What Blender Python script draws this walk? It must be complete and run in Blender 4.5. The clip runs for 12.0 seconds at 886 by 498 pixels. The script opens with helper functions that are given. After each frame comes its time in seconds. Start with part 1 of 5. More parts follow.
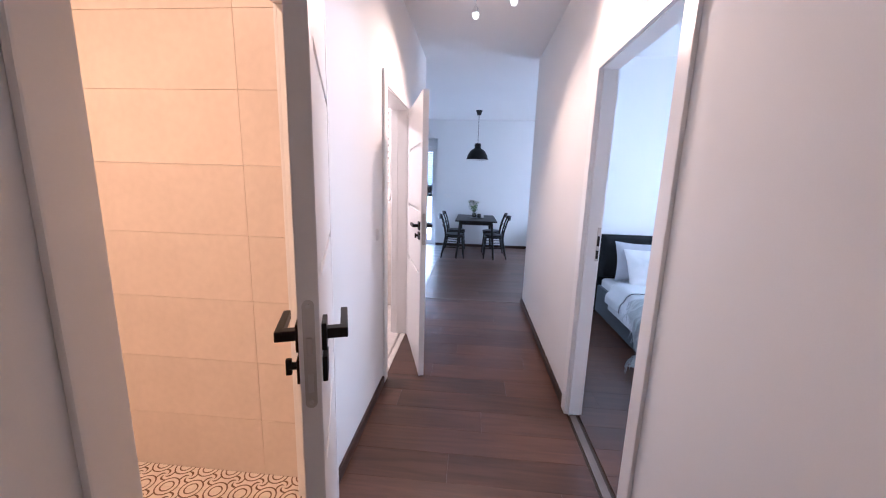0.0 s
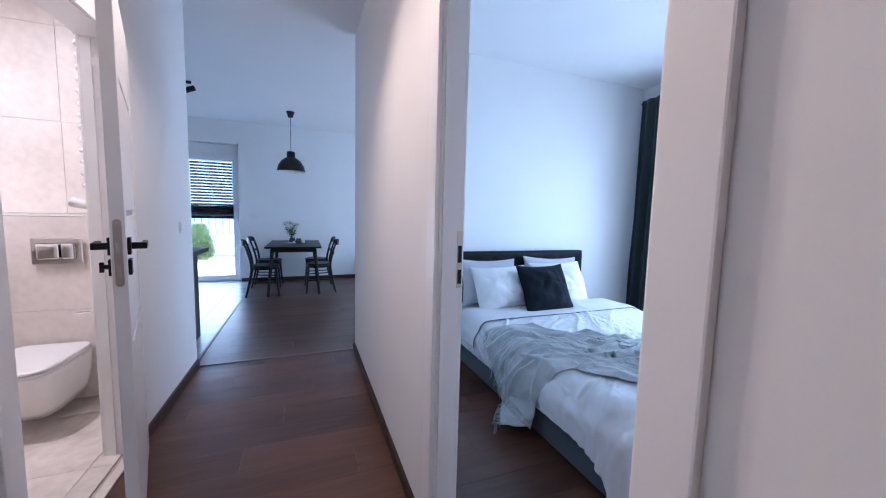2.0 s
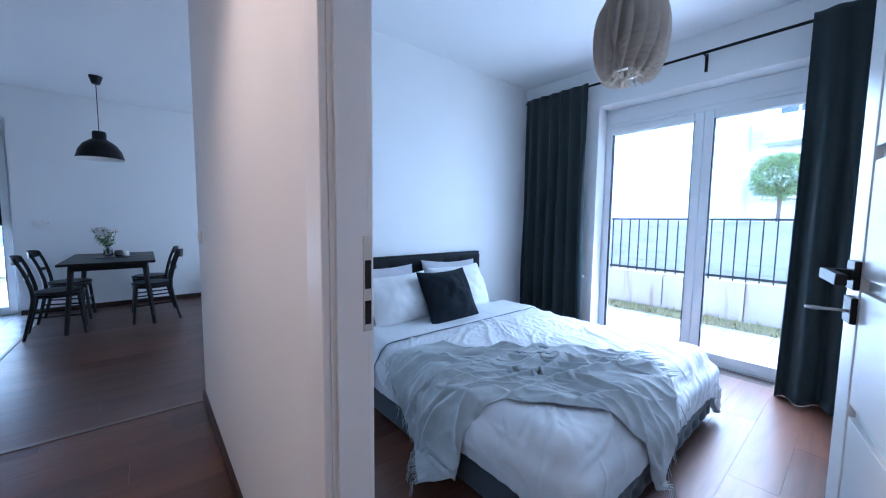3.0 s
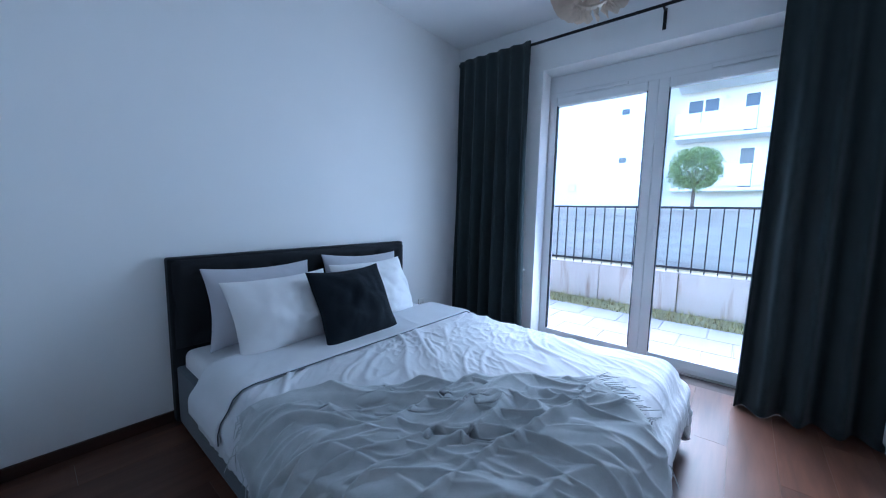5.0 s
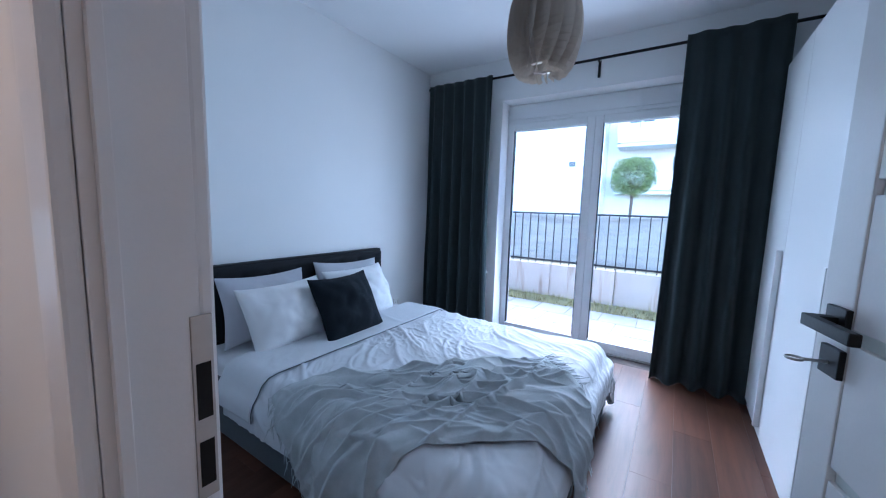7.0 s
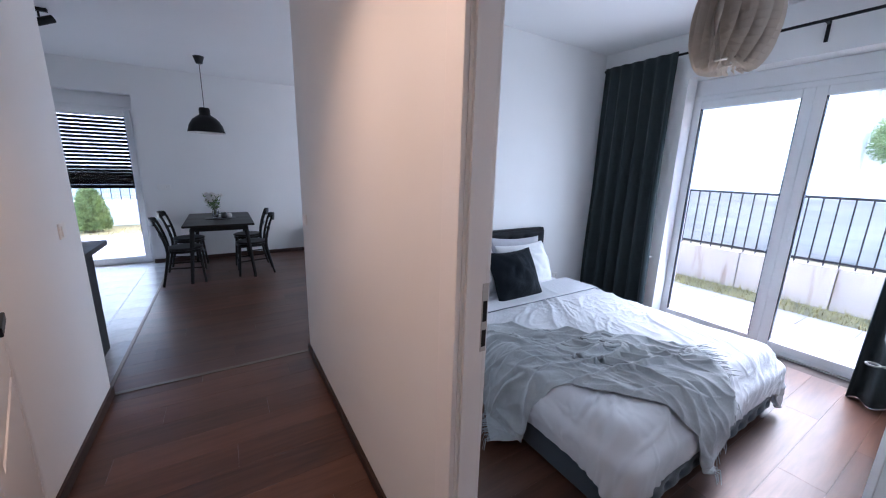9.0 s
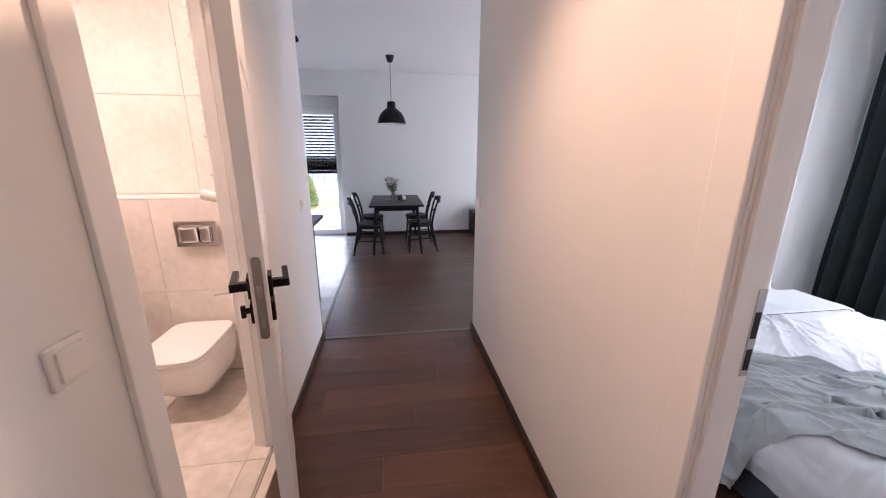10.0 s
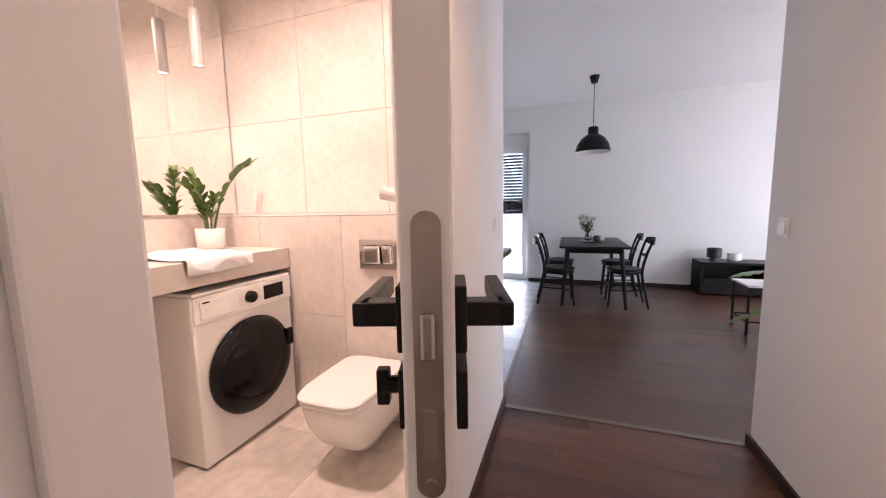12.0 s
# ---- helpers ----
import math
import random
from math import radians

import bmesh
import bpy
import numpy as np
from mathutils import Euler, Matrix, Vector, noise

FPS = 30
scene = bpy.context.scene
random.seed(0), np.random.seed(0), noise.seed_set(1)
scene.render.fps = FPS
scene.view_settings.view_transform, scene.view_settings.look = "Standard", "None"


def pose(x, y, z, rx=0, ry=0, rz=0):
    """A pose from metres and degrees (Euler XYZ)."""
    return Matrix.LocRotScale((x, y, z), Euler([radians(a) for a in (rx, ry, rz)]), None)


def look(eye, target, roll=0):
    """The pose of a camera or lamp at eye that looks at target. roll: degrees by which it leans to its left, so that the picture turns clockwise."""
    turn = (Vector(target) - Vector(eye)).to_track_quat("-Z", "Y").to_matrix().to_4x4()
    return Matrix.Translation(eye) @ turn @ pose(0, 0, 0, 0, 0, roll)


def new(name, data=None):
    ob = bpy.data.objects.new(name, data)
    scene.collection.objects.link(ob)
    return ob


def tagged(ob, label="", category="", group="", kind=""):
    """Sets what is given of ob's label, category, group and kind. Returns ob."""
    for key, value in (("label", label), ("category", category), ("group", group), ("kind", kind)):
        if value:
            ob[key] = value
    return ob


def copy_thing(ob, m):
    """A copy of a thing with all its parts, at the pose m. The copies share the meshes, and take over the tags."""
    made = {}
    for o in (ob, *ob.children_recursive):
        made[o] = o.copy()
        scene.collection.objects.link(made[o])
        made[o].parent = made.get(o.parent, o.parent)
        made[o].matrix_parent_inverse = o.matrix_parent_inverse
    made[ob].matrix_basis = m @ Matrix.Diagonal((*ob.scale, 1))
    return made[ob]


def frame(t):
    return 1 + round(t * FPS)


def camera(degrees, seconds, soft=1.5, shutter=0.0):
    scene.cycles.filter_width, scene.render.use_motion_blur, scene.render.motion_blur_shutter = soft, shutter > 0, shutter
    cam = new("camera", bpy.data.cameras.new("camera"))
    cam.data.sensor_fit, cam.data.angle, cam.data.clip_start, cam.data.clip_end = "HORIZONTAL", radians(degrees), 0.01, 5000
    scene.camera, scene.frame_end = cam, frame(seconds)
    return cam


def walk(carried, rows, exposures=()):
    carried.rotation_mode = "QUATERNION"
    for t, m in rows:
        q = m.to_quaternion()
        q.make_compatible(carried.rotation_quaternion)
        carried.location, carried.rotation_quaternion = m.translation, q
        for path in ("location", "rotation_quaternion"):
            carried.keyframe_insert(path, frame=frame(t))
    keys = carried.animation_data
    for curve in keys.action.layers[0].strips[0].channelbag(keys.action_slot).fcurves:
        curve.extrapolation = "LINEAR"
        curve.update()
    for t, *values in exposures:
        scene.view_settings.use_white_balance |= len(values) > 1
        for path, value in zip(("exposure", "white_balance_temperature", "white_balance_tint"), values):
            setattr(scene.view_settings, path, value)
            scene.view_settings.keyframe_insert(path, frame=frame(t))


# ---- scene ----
cam = camera(102.5, 12.0, 1.1)

PATH = [
    (0, (-0.158, -0.707, 1.446), (-0.316, 1.252, 1.079), 1.7),
    (0.5, (-0.103, -0.514, 1.387), (-0.065, 1.47, 1.141), 1.4),
    (1, (-0.038, -0.228, 1.326), (0.063, 1.756, 1.098), 1.7),
    (1.5, (-0.009, 0.054, 1.311), (0.338, 2.011, 1.095), 1.9),
    (2, (0.074, 0.279, 1.268), (0.796, 2.135, 1.082), 1.4),
    (2.5, (0.145, 0.528, 1.26), (1.205, 2.215, 1.094), 0.9),
    (3, (0.229, 0.755, 1.25), (1.51, 2.282, 1.086), 0.6),
    (3.2, (0.311, 0.81, 1.293), (1.646, 2.287, 1.105), 0.4),
    (5, (0.832, 1.163, 1.202), (2.355, 2.44, 0.983), 1.2),
    (5.5, (0.896, 1.125, 1.246), (2.423, 2.395, 1.015), 1.5),
    (6, (0.815, 1.111, 1.272), (2.397, 2.312, 1.043), 1.8),
    (6.5, (0.64, 1.09, 1.313), (2.289, 2.198, 1.082), 2.0),
    (6.7, (0.544, 1.071, 1.316), (2.209, 2.155, 1.091), 1.8),
    (8.3, (0.127, 0.715, 1.525), (1.571, 2.049, 1.159), 1.5),
    (8.5, (0.087, 0.693, 1.55), (1.436, 2.115, 1.153), 1.6),
    (9, (-0.001, 0.698, 1.511), (1.022, 2.36, 1.076), 1.5),
    (9.5, (-0.084, 0.739, 1.511), (0.554, 2.571, 1.024), 0.7),
    (10, (-0.158, 0.843, 1.477), (0.118, 2.755, 0.96), 0.2),
    (10.5, (-0.253, 0.987, 1.449), (-0.312, 2.912, 0.912), -0.4),
    (11, (-0.332, 1.159, 1.401), (-0.647, 3.056, 0.855), -0.8),
    (11.5, (-0.369, 1.342, 1.344), (-0.884, 3.235, 0.955), -1.3),
    (12, (-0.398, 1.498, 1.233), (-1.057, 3.372, 1.007), -1.1),
]
walk(cam, [(t, look(eye, target, roll)) for t, eye, target, roll in PATH],
     [(0, 5.52, 4380, 11), (0.6, 5.42, 4200, 12), (1.5, 5.28, 4150, 8), (2.5, 4.92, 4080, 5), (3.2, 4.8, 4050, 4), (5.0, 4.16, 4150, 3), (6.7, 4.27, 4200, 4),
      (8.5, 4.5, 4500, 9), (9.5, 4.95, 5050, 12), (10.5, 5.38, 5400, 15), (12, 5.3, 5450, 15)])

# ---- world, sun ----
world = bpy.data.worlds.new("overcast_sky")
world.use_nodes = True
scene.world = world
wn = world.node_tree.nodes
sky = wn.new("ShaderNodeTexSky")
sky.sky_type, sky.sun_disc = "NISHITA", False
sky.sun_elevation, sky.sun_rotation = radians(42), radians(67)
sky.dust_density, sky.air_density = 1.0, 1.0
world.node_tree.links.new(sky.outputs[0], wn["Background"].inputs[0])
wn["Background"].inputs[1].default_value = 0.15
sun = new("sun", bpy.data.lights.new("sun", "SUN"))
sun.data.energy, sun.data.angle, sun.data.color = 0.55, radians(45), (1.0, 0.92, 0.82)
sun.matrix_world = look((14, 6, 13.5), (0, 0, 0))


WARM = (1.0, 0.56, 0.30)


def spot_light(eye, target, watts, colour, cone, size=0.03):
    lamp = new("spot_light", bpy.data.lights.new("spot_light", "SPOT"))
    lamp.data.energy, lamp.data.color, lamp.data.shadow_soft_size = watts, colour, size
    lamp.data.spot_size, lamp.data.spot_blend = radians(cone), 1.0
    lamp.matrix_world = look(eye, target)
    return lamp


spot_light((-0.20, 2.095, 2.58), (-0.42, 1.3, 0.0), 2.8, WARM, 152)
spot_light((0.05, 1.905, 2.58), (0.30, -1.4, 0.8), 2.1, WARM, 105)
spot_light((-2.447, 3.09, 2.08), (-2.40, 3.06, 0), 0.36, (1.0, 0.66, 0.46), 125)
spot_light((-1.75, 2.4, 2.76), (-1.75, 2.45, 0), 5.2, (1.0, 0.67, 0.46), 165, 0.06)
spot_light((-1.6, -0.4, 2.76), (-1.6, -0.35, 0), 4.6, (1.0, 0.50, 0.22), 165, 0.06)




def sky_lamp(eye, target, wide, high, watts):
    """Stands in a window's opening for the sky's light."""
    lamp = new("window_light", bpy.data.lights.new("window_light", "AREA"))
    lamp.data.shape, lamp.data.size, lamp.data.size_y = "RECTANGLE", wide, high
    lamp.data.energy, lamp.data.color = watts, (0.99, 0.93, 0.84)
    lamp.matrix_world = look(eye, target)
    return lamp


sky_lamp((3.86, 1.738, 1.18), (0, 1.738, 0.45), 1.5, 1.9, 1.65)
sky_lamp((3.86, 5.6, 1.18), (0, 5.6, 0.55), 2.6, 1.95, 2.0)
sky_lamp((-1.495, 7.60, 0.58), (-1.495, 0, 0.58), 0.9, 1.0, 0.22)

# ---- materials ----
def mat(name, colour, rough=0.6, metal=0.0, vary=0.06, scale=6.0, grain=80.0, bump=0.05, stretch=(1, 1, 1), sheen=0.0, per=0.0, coat=0.0, spec=0.5):
    """A paint, cloth or metal: base colour with patches at two scales, uneven gloss and fine relief."""
    m = bpy.data.materials.new(name)
    m.use_nodes = True
    nt = m.node_tree
    N, L = nt.nodes, nt.links
    p = N["Principled BSDF"]
    co = N.new("ShaderNodeTexCoord")
    mp = N.new("ShaderNodeMapping")
    mp.inputs["Scale"].default_value = stretch
    L.new(co.outputs["Object"], mp.inputs[0])
    n1, n2 = N.new("ShaderNodeTexNoise"), N.new("ShaderNodeTexNoise")
    n1.inputs["Scale"].default_value, n2.inputs["Scale"].default_value = scale, grain
    n1.inputs["Detail"].default_value, n2.inputs["Detail"].default_value = 5, 3
    for n in (n1, n2):
        L.new(mp.outputs[0], n.inputs["Vector"])
    add = N.new("ShaderNodeMath")
    add.operation = "MULTIPLY_ADD"
    L.new(n1.outputs["Fac"], add.inputs[0])
    add.inputs[1].default_value = 1.4
    L.new(n2.outputs["Fac"], add.inputs[2])
    ramp = N.new("ShaderNodeMapRange")
    ramp.inputs["From Min"].default_value, ramp.inputs["From Max"].default_value = 0.8, 1.6
    ramp.inputs["To Min"].default_value, ramp.inputs["To Max"].default_value = 1 - vary, 1 + vary
    L.new(add.outputs[0], ramp.inputs["Value"])
    scl = N.new("ShaderNodeVectorMath")
    scl.operation = "SCALE"
    scl.inputs[0].default_value = colour[:3]
    last = ramp.outputs[0]
    if per:
        oi = N.new("ShaderNodeObjectInfo")
        pr = N.new("ShaderNodeMapRange")
        pr.inputs["To Min"].default_value, pr.inputs["To Max"].default_value = 1 - per, 1 + per
        L.new(oi.outputs["Random"], pr.inputs["Value"])
        mu = N.new("ShaderNodeMath")
        mu.operation = "MULTIPLY"
        L.new(last, mu.inputs[0]), L.new(pr.outputs[0], mu.inputs[1])
        last = mu.outputs[0]
    L.new(last, scl.inputs["Scale"])
    L.new(scl.outputs[0], p.inputs["Base Color"])
    rr = N.new("ShaderNodeMapRange")
    rr.inputs["To Min"].default_value, rr.inputs["To Max"].default_value = max(rough - 0.08, 0.02), min(rough + 0.08, 1)
    L.new(n1.outputs["Fac"], rr.inputs["Value"])
    L.new(rr.outputs[0], p.inputs["Roughness"])
    p.inputs["Metallic"].default_value = metal
    p.inputs["Specular IOR Level"].default_value = spec
    p.inputs["Sheen Weight"].default_value = sheen
    p.inputs["Coat Weight"].default_value = coat
    if bump:
        b = N.new("ShaderNodeBump")
        b.inputs["Strength"].default_value, b.inputs["Distance"].default_value = min(bump * 4, 1), 0.002
        L.new(n2.outputs["Fac"], b.inputs["Height"])
        L.new(b.outputs[0], p.inputs["Normal"])
    return m


def wood(name, dark, light, rough, along="X"):
    """Plank with grain along one axis, a tone of its own for each piece."""
    m = bpy.data.materials.new(name)
    m.use_nodes = True
    nt = m.node_tree
    N, L = nt.nodes, nt.links
    p = N["Principled BSDF"]
    co, mp, oi = N.new("ShaderNodeTexCoord"), N.new("ShaderNodeMapping"), N.new("ShaderNodeObjectInfo")
    mp.inputs["Scale"].default_value = (1.0, 10, 10) if along == "X" else (10, 1.0, 10)
    sh = N.new("ShaderNodeVectorMath")
    sh.operation = "MULTIPLY_ADD"
    L.new(oi.outputs["Random"], sh.inputs[0])
    sh.inputs[1].default_value = (37, 53, 11)
    L.new(co.outputs["Object"], sh.inputs[2])
    L.new(sh.outputs[0], mp.inputs[0])
    n1, n2, n3 = N.new("ShaderNodeTexNoise"), N.new("ShaderNodeTexNoise"), N.new("ShaderNodeTexNoise")
    for n, s, d, w in ((n1, 1.1, 6, 1.6), (n2, 5.0, 8, 0.6), (n3, 0.5, 3, 0)):
        n.inputs["Scale"].default_value, n.inputs["Detail"].default_value, n.inputs["Distortion"].default_value = s, d, w
        L.new(mp.outputs[0], n.inputs["Vector"])
    mx = N.new("ShaderNodeMath")
    mx.operation = "MULTIPLY_ADD"
    L.new(n2.outputs["Fac"], mx.inputs[0])
    mx.inputs[1].default_value = 0.4
    L.new(n1.outputs["Fac"], mx.inputs[2])
    ad = N.new("ShaderNodeMath")
    ad.operation = "MULTIPLY_ADD"
    L.new(oi.outputs["Random"], ad.inputs[0])
    ad.inputs[1].default_value = 0.40
    L.new(mx.outputs[0], ad.inputs[2])
    cr = N.new("ShaderNodeValToRGB")
    e = cr.color_ramp.elements
    e[0].position, e[0].color = 0.55, (*dark, 1)
    e[1].position, e[1].color = 1.35, (*light, 1)
    sc = N.new("ShaderNodeMapRange")
    sc.inputs["From Min"].default_value, sc.inputs["From Max"].default_value = 0.35, 1.35
    L.new(ad.outputs[0], sc.inputs["Value"])
    e[0].position, e[1].position = 0.05, 0.95
    L.new(sc.outputs[0], cr.inputs[0])
    L.new(cr.outputs[0], p.inputs["Base Color"])
    rr = N.new("ShaderNodeMapRange")
    rr.inputs["To Min"].default_value, rr.inputs["To Max"].default_value = rough - 0.07, rough + 0.12
    L.new(n3.outputs["Fac"], rr.inputs["Value"])
    L.new(rr.outputs[0], p.inputs["Roughness"])
    p.inputs["Specular IOR Level"].default_value = 0.5
    b = N.new("ShaderNodeBump")
    b.inputs["Strength"].default_value, b.inputs["Distance"].default_value = 0.35, 0.001
    L.new(mx.outputs[0], b.inputs["Height"])
    L.new(b.outputs[0], p.inputs["Normal"])
    return m


def glass(name, tint=(1, 1, 1), rough=0.0, ior=1.45):
    m = bpy.data.materials.new(name)
    m.use_nodes = True
    p = m.node_tree.nodes["Principled BSDF"]
    p.inputs["Base Color"].default_value = (*tint, 1)
    p.inputs["Roughness"].default_value, p.inputs["Transmission Weight"].default_value = rough, 1.0
    p.inputs["IOR"].default_value = ior
    return m


def glow(name, colour, strength):
    m = bpy.data.materials.new(name)
    m.use_nodes = True
    p = m.node_tree.nodes["Principled BSDF"]
    p.inputs["Emission Color"].default_value, p.inputs["Emission Strength"].default_value = (*colour, 1), strength
    return m


M_WALL = mat("wall_paint", (0.79, 0.79, 0.785), 0.75, vary=0.015, scale=2.0, grain=260, bump=0.012)
M_CEIL = mat("ceiling_paint", (0.80, 0.80, 0.80), 0.85, vary=0.015, scale=1.5, grain=240, bump=0.04)
M_LACQ = mat("white_lacquer", (0.80, 0.795, 0.79), 0.32, vary=0.012, scale=4, grain=150, bump=0.02)
M_PVC = mat("white_window_plastic", (0.80, 0.81, 0.82), 0.38, vary=0.015, scale=4, grain=90, bump=0.01)
M_FLOOR = wood("dark_floor_plank", (0.028, 0.0145, 0.0098), (0.130, 0.060, 0.036), 0.30)
M_SUB = mat("screed", (0.05, 0.04, 0.035), 0.9)
M_SKIRT = wood("dark_skirting", (0.016, 0.008, 0.006), (0.05, 0.022, 0.014), 0.4)
M_ALU = mat("brushed_aluminium", (0.55, 0.54, 0.52), 0.35, 1.0, 0.08, 3, 200, 0.04, (8, 1, 1))
M_STEEL = mat("satin_steel", (0.50, 0.48, 0.46), 0.34, 1.0, 0.05, 4, 120, 0.02)
M_CHROME = mat("chrome", (0.85, 0.85, 0.86), 0.06, 1.0, 0.02, 3, 60, 0.0)
M_BLACK = mat("black_metal", (0.008, 0.008, 0.009), 0.42, 0.0, 0.1, 5, 150, 0.03, spec=0.22)
M_BLACKWOOD = wood("black_stained_wood", (0.006, 0.006, 0.007), (0.02, 0.018, 0.018), 0.35)
M_BLACKWOOD.node_tree.nodes["Principled BSDF"].inputs["Specular IOR Level"].default_value = 0.18
M_VELVET = mat("slate_blue_velvet", (0.036, 0.052, 0.072), 0.8, 0, 0.22, 7, 300, 0.12, sheen=0.35)
M_HEAD = mat("charcoal_upholstery", (0.011, 0.012, 0.015), 0.8, 0, 0.2, 7, 300, 0.12, sheen=0.06, spec=0.25)
M_SHEET = mat("white_sheet", (0.74, 0.74, 0.76), 0.85, 0, 0.03, 6, 320, 0.10, sheen=0.2)
M_DUVET = mat("pale_grey_cotton", (0.62, 0.63, 0.66), 0.8, 0, 0.04, 6, 320, 0.10, sheen=0.25)
M_THROW = mat("grey_woven_throw", (0.42, 0.445, 0.46), 0.9, 0, 0.16, 14, 420, 0.45, sheen=0.3)
M_PILGREY = mat("lilac_grey_cotton", (0.50, 0.50, 0.55), 0.85, 0, 0.04, 6, 320, 0.10, sheen=0.2)
M_PILWHITE = mat("white_cotton", (0.80, 0.80, 0.81), 0.85, 0, 0.03, 6, 320, 0.10, sheen=0.2)
M_NAVY = mat("dark_navy_cotton", (0.007, 0.010, 0.015), 0.9, 0, 0.2, 8, 300, 0.18, sheen=0.03, spec=0.2)
M_CURTAIN = mat("dark_slate_curtain", (0.025, 0.033, 0.035), 0.9, 0, 0.12, 5, 380, 0.2, sheen=0.12, spec=0.2)
M_FIN = mat("pale_wood_veneer", (0.72, 0.63, 0.53), 0.6, 0, 0.08, 4, 60, 0.05, (1, 1, 0.2))
M_TILE = mat("beige_stone_tile", (0.66, 0.60, 0.55), 0.42, 0, 0.11, 2.6, 22, 0.06, per=0.03)
M_TILEF = mat("beige_floor_tile", (0.62, 0.56, 0.50), 0.42, 0, 0.22, 3.2, 16, 0.06, per=0.04)
M_GROUT = mat("grout", (0.44, 0.39, 0.34), 0.9, 0, 0.08)
M_TILEO = mat("cream_wall_tile", (0.68, 0.60, 0.52), 0.4, 0, 0.06, 2.2, 30, 0.04, per=0.02)
M_TILEK = mat("grey_kitchen_tile", (0.45, 0.46, 0.48), 0.22, 0, 0.14, 3.0, 20, 0.04, per=0.05)
M_CERAMIC = mat("white_ceramic", (0.82, 0.80, 0.78), 0.10, 0, 0.01, 2, 50, 0.0, coat=0.4)
M_APPL = mat("white_enamel", (0.80, 0.79, 0.78), 0.25, 0, 0.01, 3, 60, 0.0)
M_DARKGLASS = mat("smoked_door_glass", (0.005, 0.005, 0.006), 0.08, 0, 0.05, 3, 40, 0.0, spec=0.3)


def streaked(m, stain):
    """Adds thin rusty runs of rain water to a wall material."""
    N, L = m.node_tree.nodes, m.node_tree.links
    p = N["Principled BSDF"]
    old = p.inputs["Base Color"].links[0].from_socket
    co, mp, n = N.new("ShaderNodeTexCoord"), N.new("ShaderNodeMapping"), N.new("ShaderNodeTexNoise")
    mp.inputs["Scale"].default_value = (9, 9, 0.9)
    n.inputs["Scale"].default_value, n.inputs["Detail"].default_value = 1.3, 4
    info, off = N.new("ShaderNodeObjectInfo"), N.new("ShaderNodeVectorMath")
    off.operation = "ADD"
    L.new(info.outputs["Location"], off.inputs[0]), L.new(co.outputs["Object"], off.inputs[1])
    L.new(off.outputs[0], mp.inputs[0]), L.new(mp.outputs[0], n.inputs["Vector"])
    k = N.new("ShaderNodeMapRange")
    k.inputs["From Min"].default_value, k.inputs["From Max"].default_value = 0.55, 0.78
    k.inputs["To Max"].default_value = 0.8
    L.new(n.outputs["Fac"], k.inputs["Value"])
    mix = N.new("ShaderNodeMix")
    mix.data_type = "RGBA"
    mix.inputs[7].default_value = (*stain, 1)
    L.new(k.outputs[0], mix.inputs[0]), L.new(old, mix.inputs[6]), L.new(mix.outputs[2], p.inputs["Base Color"])
    return m


M_GLASS = glass("clear_glass")
# bronze tint added to clear panes: darkens the bright outdoors, offsets its blue cast
M_VIEWTINT = glass("view_dimming_glass", (0.74, 0.54, 0.43), 0.0, 1.2)
M_FROST = glass("frosted_glass_strip", (0.86, 0.87, 0.86), 0.55)
M_FROST.node_tree.nodes["Principled BSDF"].inputs["Transmission Weight"].default_value = 0.45
M_FROST_PALE = mat("pale_frosted_strip", (0.70, 0.75, 0.73), 0.3, 0, 0.03, 4, 60, 0.0)
M_TUBE = mat("satin_grey_tube", (0.58, 0.56, 0.54), 0.38, 0.2, 0.03, 4, 80, 0.0)
M_MIRROR = mat("mirror_silver", (0.92, 0.92, 0.91), 0.015, 1.0, 0.0, 1, 10, 0.0)
M_LEAF = mat("glossy_leaf", (0.085, 0.165, 0.022), 0.35, 0, 0.3, 14, 90, 0.05)
M_STEM = mat("green_stem", (0.10, 0.14, 0.05), 0.5, 0, 0.2)
M_SWITCH = mat("white_switch_plastic", (0.80, 0.79, 0.77), 0.3, 0, 0.01, 5, 90, 0.0)
M_BULB = glow("bulb_glass", (1.0, 0.78, 0.50), 0.06)
M_WORKTOP = mat("stone_worktop", (0.60, 0.55, 0.50), 0.4, 0, 0.10, 3, 24, 0.05)
M_KTOP = mat("dark_worktop", (0.035, 0.033, 0.033), 0.35, 0, 0.2, 6, 60, 0.05)
M_KFRONT = mat("dark_grey_front", (0.03, 0.033, 0.038), 0.45, 0, 0.08, 4, 80, 0.03)
M_SHUTTER = mat("anthracite_slat", (0.012, 0.011, 0.014), 0.6, 0, 0.1, spec=0.1)
M_PAVE = mat("concrete_paver", (0.40, 0.385, 0.36), 0.85, 0, 0.12, 5, 120, 0.2, per=0.07)
M_GROUND = mat("ground_soil_grass", (0.22, 0.20, 0.09), 0.95, 0, 0.35, 1.4, 30, 0.3)
M_GRASS = mat("grass_blade", (0.34, 0.31, 0.12), 0.8, 0, 0.35, 5, 40, 0.0)
M_CONC = mat("concrete_wall", (0.44, 0.405, 0.355), 0.85, 0, 0.30, 2.2, 60, 0.04, (1, 1, 0.35))
M_STAINED = streaked(mat("stained_concrete_wall", (0.52, 0.49, 0.44), 0.85, 0, 0.12, 2.2, 60, 0.04, per=0.05), (0.22, 0.14, 0.07))
M_RAIL = mat("dark_fence_steel", (0.03, 0.03, 0.034), 0.5, 0.3, 0.1)
M_SCREEN = mat("grey_fence_screen", (0.50, 0.55, 0.53), 0.6, 0, 0.25, 3.0, 60, 0.1, (0.5, 0.5, 4))
